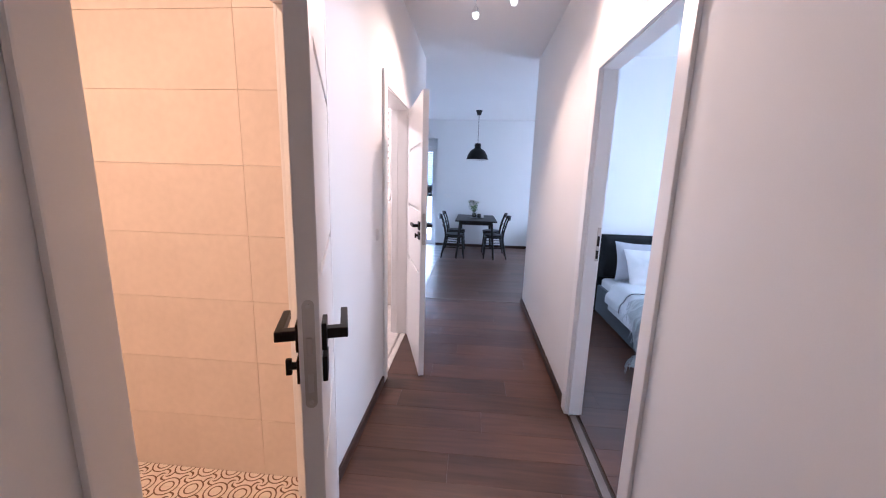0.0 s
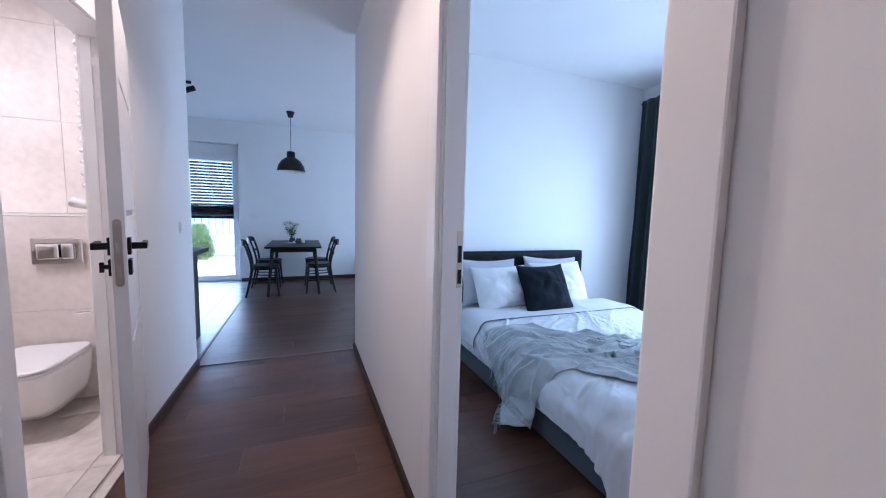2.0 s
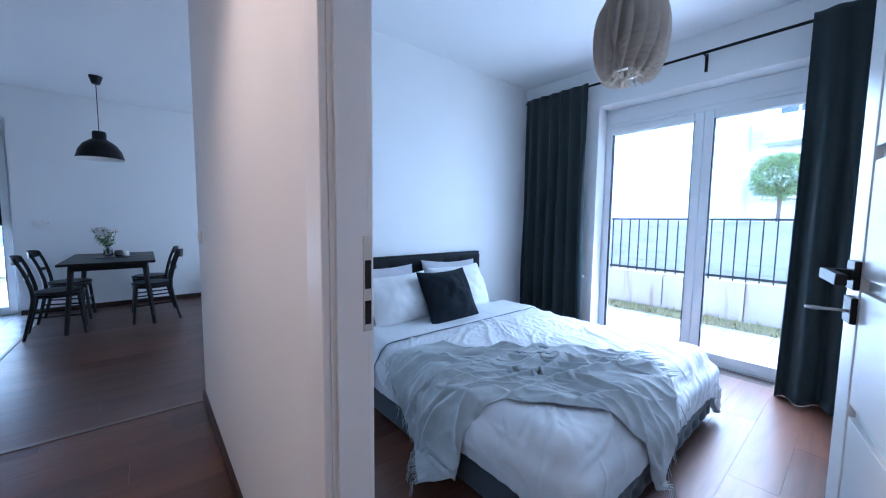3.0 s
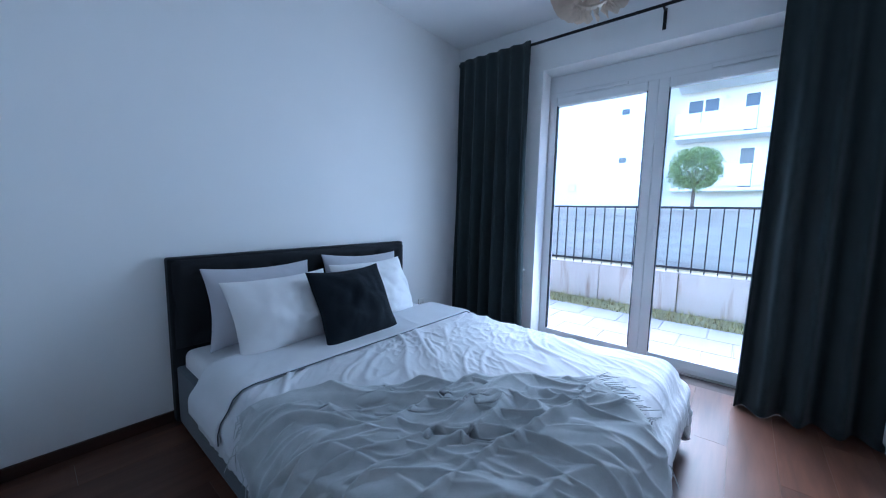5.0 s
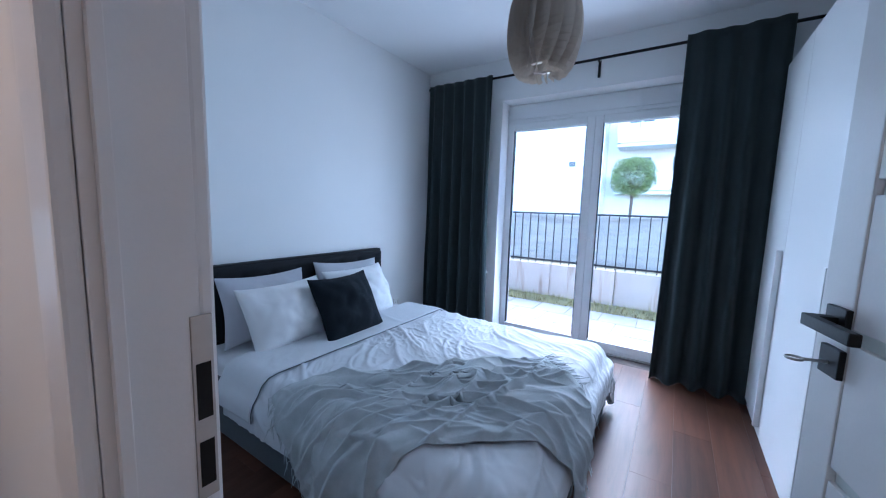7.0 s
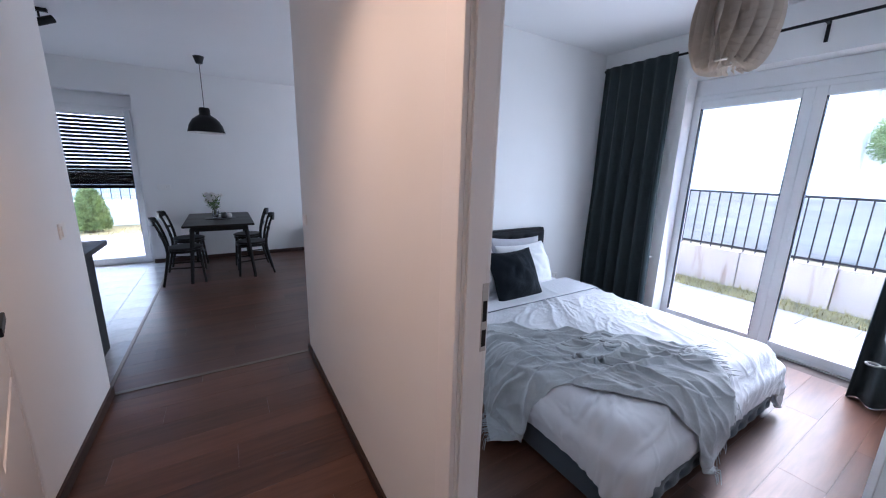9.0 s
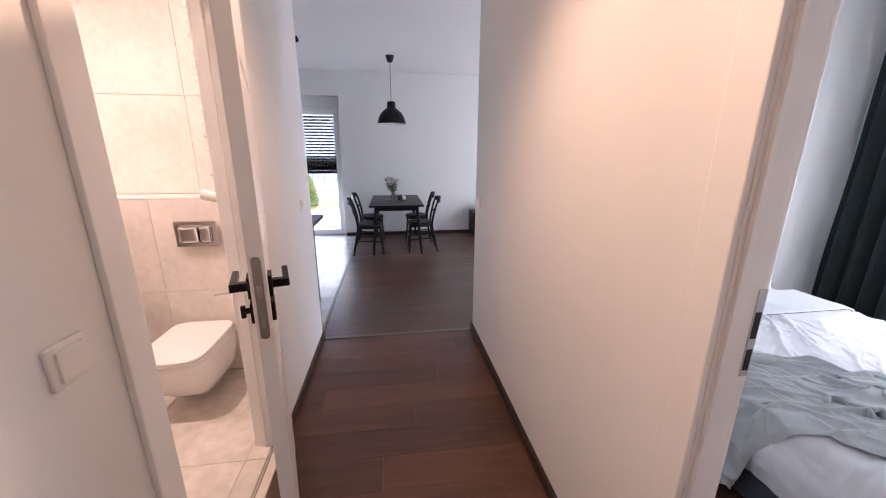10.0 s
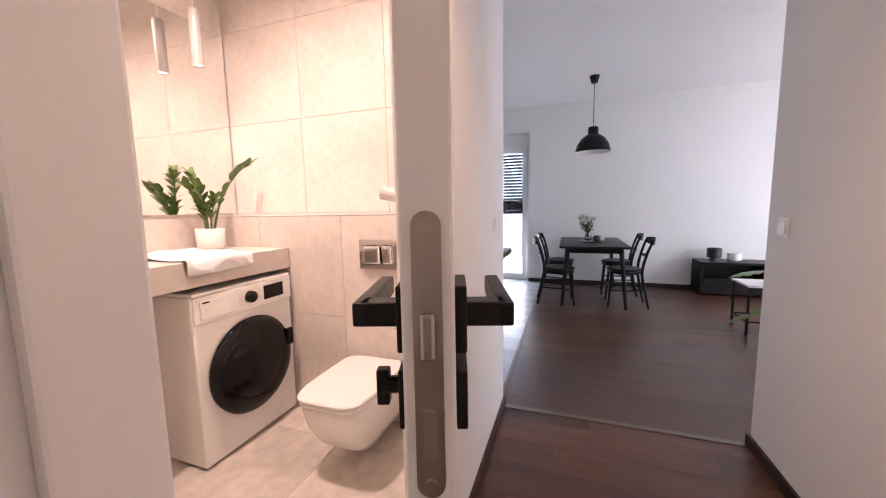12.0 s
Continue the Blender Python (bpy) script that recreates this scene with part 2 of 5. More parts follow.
M_RENDER = mat("white_facade_render", (0.74, 0.74, 0.73), 0.85, 0, 0.02, 0.3, 20, 0.1)
M_DARKWIN = mat("dark_window_glass", (0.05, 0.06, 0.075), 0.08, 0, 0.2, 0.6, 10, 0.0)
M_BALGLASS = mat("balcony_frosted_glass", (0.62, 0.62, 0.60), 0.2, 0, 0.03, 1, 10, 0.0)
M_TREELEAF = mat("willow_leaf", (0.20, 0.26, 0.09), 0.6, 0, 0.35, 8, 40, 0.0)
M_BARK = mat("bark", (0.13, 0.10, 0.08), 0.9, 0, 0.3, 20, 80, 0.4)
M_STRIP = mat("dull_bronze_strip", (0.20, 0.17, 0.15), 0.45, 0.8, 0.12, 6, 150, 0.05)
M_POTW = mat("white_pot", (0.78, 0.75, 0.72), 0.5, 0, 0.03)


# ---- building blocks ----
def mesh_of(name, bm, material, smooth=False):
    me = bpy.data.meshes.new(name)
    bm.normal_update()
    bm.to_mesh(me)
    bm.free()
    me.materials.append(material)
    if smooth:
        for f in me.polygons:
            f.use_smooth = True
    return me


def part(name, bm, material, parent=None, label="", smooth=False):
    ob = new(name, mesh_of(name, bm, material, smooth))
    if parent:
        ob.parent = parent
    if label:
        ob["label"] = label
    return ob


def thing(name, m, label, category, group="", kind=""):
    ob = new(name)
    ob.empty_display_size = 0.1
    ob.matrix_world = m
    return tagged(ob, label, category, group, kind)


def solid(name, bm, material, label, category, m=None, kind="", smooth=False):
    ob = part(name, bm, material, None, "", smooth)
    if m is not None:
        ob.matrix_world = m
    return tagged(ob, label, category, "", kind)


def box(x0, x1, y0, y1, z0, z1, bevel=0.0, seg=2, bm=None):
    b = bmesh.new()
    v = bmesh.ops.create_cube(b, size=1)["verts"]
    for q in v:
        q.co = Vector(((x0 + x1) / 2 + q.co.x * (x1 - x0), (y0 + y1) / 2 + q.co.y * (y1 - y0), (z0 + z1) / 2 + q.co.z * (z1 - z0)))
    if bevel:
        bmesh.ops.bevel(b, geom=list(b.edges), offset=bevel, segments=seg, affect="EDGES", profile=0.6)
    if bm is None:
        return b
    return merge(bm, b)


def merge(bm, b, m=None):
    if m is not None:
        b.transform(m)
    me = bpy.data.meshes.new("tmp")
    b.to_mesh(me)
    b.free()
    bm.from_mesh(me)
    bpy.data.meshes.remove(me)
    return bm


def cyl(r, z0, z1, n=20, r2=None, bevel=0.0):
    b = bmesh.new()
    bmesh.ops.create_cone(b, cap_ends=True, segments=n, radius1=r, radius2=r if r2 is None else r2, depth=z1 - z0)
    b.transform(Matrix.Translation((0, 0, (z0 + z1) / 2)))
    if bevel:
        es = [e for e in b.edges if abs(e.verts[0].co.z - e.verts[1].co.z) < 1e-6]
        bmesh.ops.bevel(b, geom=es, offset=bevel, segments=2, affect="EDGES")
    return b


def lathe(profile, n=32):
    """Turned shape from (radius, height) pairs."""
    b = bmesh.new()
    rings = []
    for r, z in profile:
        if r < 1e-5:
            rings.append([b.verts.new((0, 0, z))])
        else:
            rings.append([b.verts.new((r * math.cos(2 * math.pi * i / n), r * math.sin(2 * math.pi * i / n), z)) for i in range(n)])
    for a, c in zip(rings, rings[1:]):
        for i in range(n):
            q = [a[i % len(a)], a[(i + 1) % len(a)], c[(i + 1) % len(c)], c[i % len(c)]]
            q = [k for j, k in enumerate(q) if k not in q[:j]]
            if len(q) > 2:
                b.faces.new(q)
    bmesh.ops.recalc_face_normals(b, faces=b.faces)
    return b


def tube(points, radii, n=8):
    """Round bar along points; radii one number or one for each point."""
    b = bmesh.new()
    pts = [Vector(p) for p in points]
    if not isinstance(radii, (list, tuple)):
        radii = [radii] * len(pts)
    rings = []
    side = None
    for i, p in enumerate(pts):
        d = (pts[min(i + 1, len(pts) - 1)] - pts[max(i - 1, 0)]).normalized()
        if side is None:
            side = d.orthogonal().normalized()
        side = (side - d * side.dot(d)).normalized()
        up = d.cross(side)
        rings.append([b.verts.new(p + radii[i] * (math.cos(2 * math.pi * k / n) * side + math.sin(2 * math.pi * k / n) * up)) for k in range(n)])
    for a, c in zip(rings, rings[1:]):
        for k in range(n):
            b.faces.new((a[k], a[(k + 1) % n], c[(k + 1) % n], c[k]))
    b.faces.new(rings[0][::-1])
    b.faces.new(rings[-1])
    return b


def grid_mesh(P):
    """Sheet from an array of points [rows, columns, 3]."""
    b = bmesh.new()
    nr, nc = P.shape[:2]
    vs = [[b.verts.new(P[i, j]) for j in range(nc)] for i in range(nr)]
    for i in range(nr - 1):
        for j in range(nc - 1):
            b.faces.new((vs[i][j], vs[i + 1][j], vs[i + 1][j + 1], vs[i][j + 1]))
    return b


def thicken(ob, t, offset=-1.0):
    md = ob.modifiers.new("thickness", "SOLIDIFY")
    md.thickness, md.offset = t, offset
    return ob


def spline(pts, n):
    """Smooth run of n points through the given ones."""
    pts = [Vector(p) for p in pts]
    out = []
    for k in range(n):
        s = k / (n - 1) * (len(pts) - 1)
        i = min(int(s), len(pts) - 2)
        f = s - i
        p0, p1, p2, p3 = pts[max(i - 1, 0)], pts[i], pts[i + 1], pts[min(i + 2, len(pts) - 1)]
        out.append(0.5 * (2 * p1 + (p2 - p0) * f + (2 * p0 - 5 * p1 + 4 * p2 - p3) * f * f + (3 * p1 - p0 - 3 * p2 + p3) * f ** 3))
    return out


def cloth(P, ru, rv, blocks, steps, thick, floor=0.0, stiff=0.25, seed=0, grip=0.6):
    """Lets a sheet settle under its weight on rounded blocks (centre, half size, radius): rest lengths ru and rv."""
    P = P.astype(float).copy()
    V = np.zeros_like(P)
    rd = math.hypot(ru, rv)
    sets = []
    for a in (0, 1):
        sets.append((np.s_[a:-1:2, :], np.s_[a + 1::2, :], ru, 1.0))
        sets.append((np.s_[:, a:-1:2], np.s_[:, a + 1::2], rv, 1.0))
    for a in (0, 1):
        sets.append((np.s_[a:-1:2, :-1], np.s_[a + 1::2, 1:], rd, 0.35))
        sets.append((np.s_[a:-1:2, 1:], np.s_[a + 1::2, :-1], rd, 0.35))
    for a in (0, 1, 2, 3):
        sets.append((np.s_[a:-2:4, :], np.s_[a + 2::4, :], 2 * ru, stiff))
        sets.append((np.s_[:, a:-2:4], np.s_[:, a + 2::4], 2 * rv, stiff))
    dt = 1 / 60
    for step in range(steps):
        V[..., 2] -= 9.8 * dt * 0.6
        V *= 0.96
        Q = P + V * dt
        for it in range(4):
            for s0, s1, rest, k in sets:
                A, B = Q[s0], Q[s1]
                n0, n1 = min(A.shape[0], B.shape[0]), min(A.shape[1], B.shape[1])
                A, B = A[:n0, :n1], B[:n0, :n1]
                d = B - A
                ln = np.sqrt((d * d).sum(-1, keepdims=True)) + 1e-9
                c = d * ((ln - rest) / ln) * 0.5 * k
                A += c
                B -= c
            for c0, h, r in blocks:
                q = Q - np.array(c0)
                w = np.abs(q) - (np.array(h) - r)
                o = np.maximum(w, 0)
                ol = np.sqrt((o * o).sum(-1))
                dist = ol + np.minimum(w.max(-1), 0) - r - thick
                inside = dist < 0
                g = np.where(ol[..., None] > 1e-6, o / (ol[..., None] + 1e-9), (w == w.max(-1, keepdims=True)).astype(float)) * np.sign(q)
                Q = np.where(inside[..., None], Q - g * dist[..., None], Q)
                if it == 3:
                    slide = Q - P
                    Q = np.where(inside[..., None], P + slide * (1 - grip) + g * (slide * g).sum(-1, keepdims=True) * grip, Q)
            Q[..., 2] = np.maximum(Q[..., 2], floor + thick)
        V = (Q - P) / dt
        P = Q
    return P


def finer(P, smooth=1):
    """Doubles a sheet's rows and columns and softens it."""
    Q = np.zeros((P.shape[0] * 2 - 1, P.shape[1] * 2 - 1, 3))
    Q[::2, ::2] = P
    Q[1::2, ::2] = 0.5 * (P[1:] + P[:-1])
    Q[:, 1::2] = 0.5 * (Q[:, 2::2] + Q[:, :-2:2])
    for k in range(smooth):
        Q[1:-1, 1:-1] = 0.4 * Q[1:-1, 1:-1] + 0.15 * (Q[2:, 1:-1] + Q[:-2, 1:-1] + Q[1:-1, 2:] + Q[1:-1, :-2])
    return Q


def rumple(P, layers, seed, fade=0.05, least=0.2):
    """Raises sharp-backed creases that branch and run out: layers of (height, along, across, sharpness, lean);
    the highest of the first three counts, finer ones add to it."""
    du, dv = np.gradient(P, axis=0), np.gradient(P, axis=1)
    n = np.cross(du, dv)
    n /= np.linalg.norm(n, axis=-1, keepdims=True) + 1e-9
    if n[..., 2].mean() < 0:
        n = -n
    nr, nc = P.shape[:2]
    lu, lv = np.linalg.norm(du, axis=-1).mean() * nr, np.linalg.norm(dv, axis=-1).mean() * nc
    H = np.zeros((nr, nc))
    for i in range(nr):
        for j in range(nc):
            u, v = lu * i / (nr - 1), lv * j / (nc - 1)
            bend = noise.noise_vector(Vector((u * 1.7, v * 1.7, seed + 3.3)))
            for k, (h, fa, fc, sharp, lean) in enumerate(layers):
                c, s = math.cos(lean), math.sin(lean)
                a, b = u * c + v * s + 0.10 * bend.x, v * c - u * s + 0.16 * bend.y
                w = noise.noise(Vector((a * fa, b * fc, seed + 7.7 * k)))
                strong = min(max(0.55 + 1.3 * noise.noise(Vector((u * 2.3, v * 2.3, seed + 20 + k))), least), 1.0)
                w = min(2.3 * abs(w), 1)
                H[i, j] = max(H[i, j], h * strong * (1 - w) ** sharp) if k < 3 else H[i, j] + h * strong * (1 - w) ** sharp
            edge = min(i / (nr - 1), 1 - i / (nr - 1), j / (nc - 1), 1 - j / (nc - 1)) / fade
            H[i, j] *= min(1.0, 0.3 + edge)
    return P + n * H[..., None]


# ---- structure ----
CEIL = 2.81
XL, XR, BW = -0.757, 0.50, 0.580


def wall(name, boxes, label, material=M_WALL):
    if len(boxes) == 1:
        return solid(name, box(*boxes[0]), material, label, "wall", kind="structure")
    top = thing(name, Matrix.Identity(4), label, "wall", kind="structure")
    for q in boxes:
        part("wall_section", box(*q), material, top)
    return top


wall("wall_corridor_left", [(-0.883, XL, -1.7, -0.21, 0, CEIL), (-0.883, XL, 0.65, 1.68, 0, CEIL), (-0.883, XL, 2.50, 3.6, 0, CEIL),
                            (-0.883, XL, -0.21, 0.65, 2.07, CEIL), (-0.883, XL, 1.68, 2.50, 2.07, CEIL)], "white painted corridor wall with two door openings")
wall("wall_corridor_right", [(XR, BW, -1.7, 0.593, 0, CEIL), (XR, BW, 1.437, 3.6, 0, CEIL), (XR, BW, 0.593, 1.437, 2.09, CEIL)], "white painted corridor wall with a bedroom doorway")
wall("wall_corridor_end", [(-0.883, BW, -1.82, -1.7, 0, CEIL)], "white painted wall that closes the corridor")
wall("wall_bedroom_back", [(BW, 3.83, 3.5, 3.6, 0, CEIL)], "white painted wall behind the bed")
wall("wall_bedroom_front", [(BW, 3.83, -0.34, -0.22, 0, CEIL)], "white painted wall behind the wardrobe")
wall("wall_facade_east", [(4.0, 4.2, -0.34, 0.83, 0, CEIL), (4.0, 4.2, 2.645, 4.2, 0, CEIL), (3.83, 4.0, -0.34, 0.88, 0, CEIL), (3.83, 4.0, 2.592, 4.2, 0, CEIL), (3.83, 4.2, 7.0, 7.8, 0, CEIL), (4.0, 4.2, 0.83, 2.645, 2.41, CEIL), (3.83, 4.0, 0.88, 2.592, 2.41, CEIL), (3.83, 4.2, 4.2, 7.0, 2.41, CEIL)],
     "white outer wall with tall window openings")
wall("wall_living_far", [(-3.6, -1.99, 7.48, 7.8, 0, CEIL), (-1.0, 3.83, 7.48, 7.8, 0, CEIL), (-1.99, -1.0, 7.48, 7.8, 2.42, CEIL)], "white painted living room wall with a terrace door")
wall("wall_living_left", [(-3.6, -3.45, 3.6, 7.48, 0, CEIL)], "white painted kitchen side wall")
wall("wall_kitchen", [(-3.6, -0.883, 3.41, 3.6, 0, CEIL)], "white painted wall behind the kitchen units")
wall("wall_bathroom_left", [(-2.80, -2.62, -1.82, 3.41, 0, CEIL)], "plastered bathroom wall")
wall("wall_between_bathrooms", [(-2.62, -0.883, 0.745, 1.52, 0, CEIL)], "plastered wall between two bathrooms")
wall("wall_shower_room_end", [(-2.62, -0.883, -1.82, -1.7, 0, CEIL)], "plastered wall of the shower room")
wall("wall_cistern", [(-2.62, -0.883, 3.232, 3.41, 0, 1.205)], "half-height boxed wall that hides the cistern", M_GROUT)
solid("ceiling", box(-3.6, 4.2, -1.82, 7.8, CEIL, CEIL + 0.14), M_CEIL, "smooth white painted ceiling", "ceiling", kind="structure")
solid("roof_slab", box(-3.7, 4.3, -1.9, 7.9, CEIL + 0.145, CEIL + 0.3), M_CONC, "concrete slab of the floor above", "slab", kind="structure")


def skirting(boxes):
    top = thing("baseboard", Matrix.Identity(4), "dark brown wooden skirting board along the walls", "baseboard", kind="structure")
    for q in boxes:
        part("skirting_length", box(*q, bevel=0.003), M_SKIRT, top)


skirting([(XL, XL + 0.016, 0.718, 1.607, 0.0, 0.062), (XL, XL + 0.016, 2.567, 3.6, 0, 0.062), (XR - 0.016, XR, -1.7, 0.516, 0, 0.062),
          (XR - 0.016, XR, 1.501, 3.616, 0, 0.062), (XR, 3.83, 3.6, 3.616, 0, 0.062), (-1.0, 3.83, 7.464, 7.48, 0, 0.062),
          (BW, 3.83, 3.484, 3.5, 0, 0.062), (3.814, 3.83, -0.22, 0.88, 0, 0.062), (3.814, 3.83, 2.592, 3.484, 0, 0.062),
          (XL, XL + 0.016, -1.7, -0.274, 0, 0.062), (BW, BW + 0.016, 1.501, 3.484, 0, 0.062), (-3.45, -1.99, 7.464, 7.48, 0, 0.062)])


# ---- doors ----
def lever(side, lock):
    """Black lever on a square plate and a lower plate, for the face at y=0 that looks along side."""
    s = side
    b = box(-0.027, 0.027, 0, s * 0.010, -0.029, 0.029, 0.002) if s > 0 else box(-0.027, 0.027, s * 0.010, 0, -0.029, 0.029, 0.002)
    box(-0.011, 0.011, min(0, s * 0.046), max(0, s * 0.046), -0.011, 0.011, 0.002, bm=b)
    y0, y1 = sorted((s * 0.036, s * 0.052))
    box(-0.118, 0.012, y0, y1, -0.011, 0.011, 0.003, bm=b)
    b2 = box(-0.027, 0.027, min(0, s * 0.010), max(0, s * 0.010), -0.098, -0.045, 0.002)
    if lock == "turn":
        merge(b2, tube([(0, 0, -0.07), (0, s * 0.028, -0.07)], 0.008, 10))
        yy = sorted((s * 0.022, s * 0.034))
        box(-0.006, 0.006, yy[0], yy[1], -0.088, -0.054, 0.002, bm=b2)
    return b, b2


STRIPS = ((0.765, 1.225, 1.68), 0.024)
STRIPS_BED = ((0.34, 0.595, 0.85, 1.105, 1.36, 1.62), 0.026)


def door_leaf(parent, hinge, free, high, handle_z, flip, turn_side, strips=STRIPS, glazing=M_FROST):
    """White leaf with four frosted strips, hung at hinge, its lock edge at free."""
    hx, hy = hinge
    w = math.hypot(free[0] - hx, free[1] - hy)
    rz = math.degrees(math.atan2(free[1] - hy, free[0] - hx))
    t = 0.040
    y0, y1 = (-t, 0) if flip else (0, t)
    b = bmesh.new()
    st = 0.085
    box(0, st, y0, y1, 0, high, 0.0025, bm=b)
    box(w - st, w, y0, y1, 0, high, 0.0025, bm=b)
    z0 = 0.0
    zlist, sh = strips
    for zs in (*zlist, None):
        z1 = high if zs is None else zs
        box(st + 0.003, w - st - 0.003, y0 + 0.002, y1 - 0.002, z0, z1, 0.002, bm=b)
        z0 = z1 + sh
    leaf = part("leaf", b, M_LACQ, parent, "white lacquered leaf standing open")
    leaf.matrix_parent_inverse = parent.matrix_world.inverted()
    leaf.matrix_basis = pose(hx, hy, 0.012, 0, 0, rz)
    for zs in zlist:
        part("glass_strip", box(st + 0.003, w - st - 0.003, y0 + 0.012, y1 - 0.012, zs, zs + sh), glazing, leaf, "frosted glass strip")
    ym = (y0 + y1) / 2
    pl = box(w - 0.001, w + 0.0022, ym - 0.011, ym + 0.011, handle_z - 0.119, handle_z + 0.081)
    for zz in (handle_z + 0.081, handle_z - 0.119):
        merge(pl, cyl(0.011, -0.001, 0.0021, 20), pose(w, ym, zz, 0, 90, 0))
    part("lock_plate", pl, M_STEEL, leaf, "satin steel lock plate")
    la = box(w + 0.002, w + 0.007, ym - 0.006, ym + 0.006, handle_z - 0.018, handle_z + 0.018, 0.003)
    part("latch", la, M_STEEL, leaf)
    part("dead_bolt", box(w + 0.0022, w + 0.004, ym - 0.005, ym + 0.005, handle_z - 0.096, handle_z - 0.058), M_ALU, leaf)
    for zz in (handle_z + 0.080, handle_z - 0.118):
        sc = cyl(0.0045, 0, 0.002, 10)
        sc.transform(pose(w + 0.0022, ym, zz, 0, 90, 0))
        part("screw", sc, M_ALU, leaf)
    for s, yy in ((1, y1), (-1, y0)):
        h, r = lever(s, "turn" if s == turn_side else "key")
        for nm, bmx in (("handle", h), ("key_rosette", r)):
            bmx.transform(Matrix.Translation((w - 0.062, yy, handle_z)))
            part(nm, bmx, M_BLACK, leaf, "square black lever handle" if nm == "handle" else "square black rosette")
    return leaf


def door_frame(parent, axis_x0, axis_x1, y0, y1, top, face):
    """Lining through the wall from x0 to x1 and flat casings on the sides named in face."""
    l = 0.018
    part("lining", box(axis_x0, axis_x1, y0 - 0.02, y0 + l - 0.02, 0, top, 0.001), M_LACQ, parent)
    part("lining", box(axis_x0, axis_x1, y1 + 0.02 - l, y1 + 0.02, 0, top, 0.001), M_LACQ, parent)
    part("lining_head", box(axis_x0, axis_x1, y0 - 0.02 + l, y1 + 0.02 - l, top, top + 0.016, 0.001), M_LACQ, parent)
    for x in face:
        a, c = (x, x + 0.016) if x > (axis_x0 + axis_x1) / 2 else (x - 0.016, x)
        part("casing", box(a, c, y0 - 0.085, y0 - 0.004, 0, top + 0.085, 0.004), M_LACQ, parent)
        part("casing", box(a, c, y1 + 0.004, y1 + 0.085, 0, top + 0.085, 0.004), M_LACQ, parent)
        part("casing_head", box(a, c, y0 - 0.004, y1 + 0.004, top + 0.004, top + 0.085, 0.004), M_LACQ, parent)
    xm = (axis_x0 + axis_x1) / 2
    part("rebate", box(xm - 0.03, xm - 0.02, y0 - 0.002, y0 + 0.008, 0, top, 0.001), M_LACQ, parent)
    part("rebate", box(xm - 0.03, xm - 0.02, y1 - 0.008, y1 + 0.002, 0, top, 0.001), M_LACQ, parent)


HZ = 1.135
def door(name, label, frame_args, leaf_args):
    d = thing(name, Matrix.Identity(4), label, "door", kind="structure")
    door_frame(d, *frame_args)
    door_leaf(d, *leaf_args)
    return d


door("door_1", "white shower room door standing open into the corridor", (-0.883, XL, -0.188, 0.63, 2.05, (XL, -0.883)),
     ((XL + 0.012, 0.625), (-0.476, -0.104), 2.03, 1.12, False, -1))
door("door_2", "white toilet door standing ajar into the corridor", (-0.883, XL, 1.707, 2.48, 2.05, (XL, -0.883)),
     ((XL + 0.012, 2.472), (-0.513, 1.728), 2.03, 1.128, False, -1))
door("door_3", "white bedroom door standing open into the room", (XR, BW, 0.613, 1.415, 2.07, (XR, BW)),
     ((0.604, 0.602), (1.392, 0.776), 2.05, HZ, True, 0, STRIPS_BED, M_FROST_PALE))
strike = thing("strike_plate", pose(BW, 1.4185, HZ), "satin steel strike plate in the door lining", "strike plate")
part("plate", box(-0.010, 0.010, -0.0035, 0.0, -0.12, 0.08, 0.0008), M_STEEL, strike)
part("latch_hole", box(-0.007, 0.007, -0.0042, -0.0035, -0.03, 0.03), M_BLACK, strike)
part("bolt_hole", box(-0.007, 0.007, -0.0042, -0.0035, -0.105, -0.055), M_BLACK, strike)
key = thing("door_key", pose(1.332, 0.763, HZ - 0.063, 0, 0, 12.5), "small steel key in the bedroom door lock", "key")
part("shaft", tube([(0, 0.008, 0), (0, 0.045, 0)], 0.003, 8), M_STEEL, key)
ring = tube([(0.012 * math.cos(a), 0.057 + 0.012 * math.sin(a), 0) for a in [k * math.pi / 8 for k in range(17)]], 0.0025, 6)
part("bow", ring, M_STEEL, key)


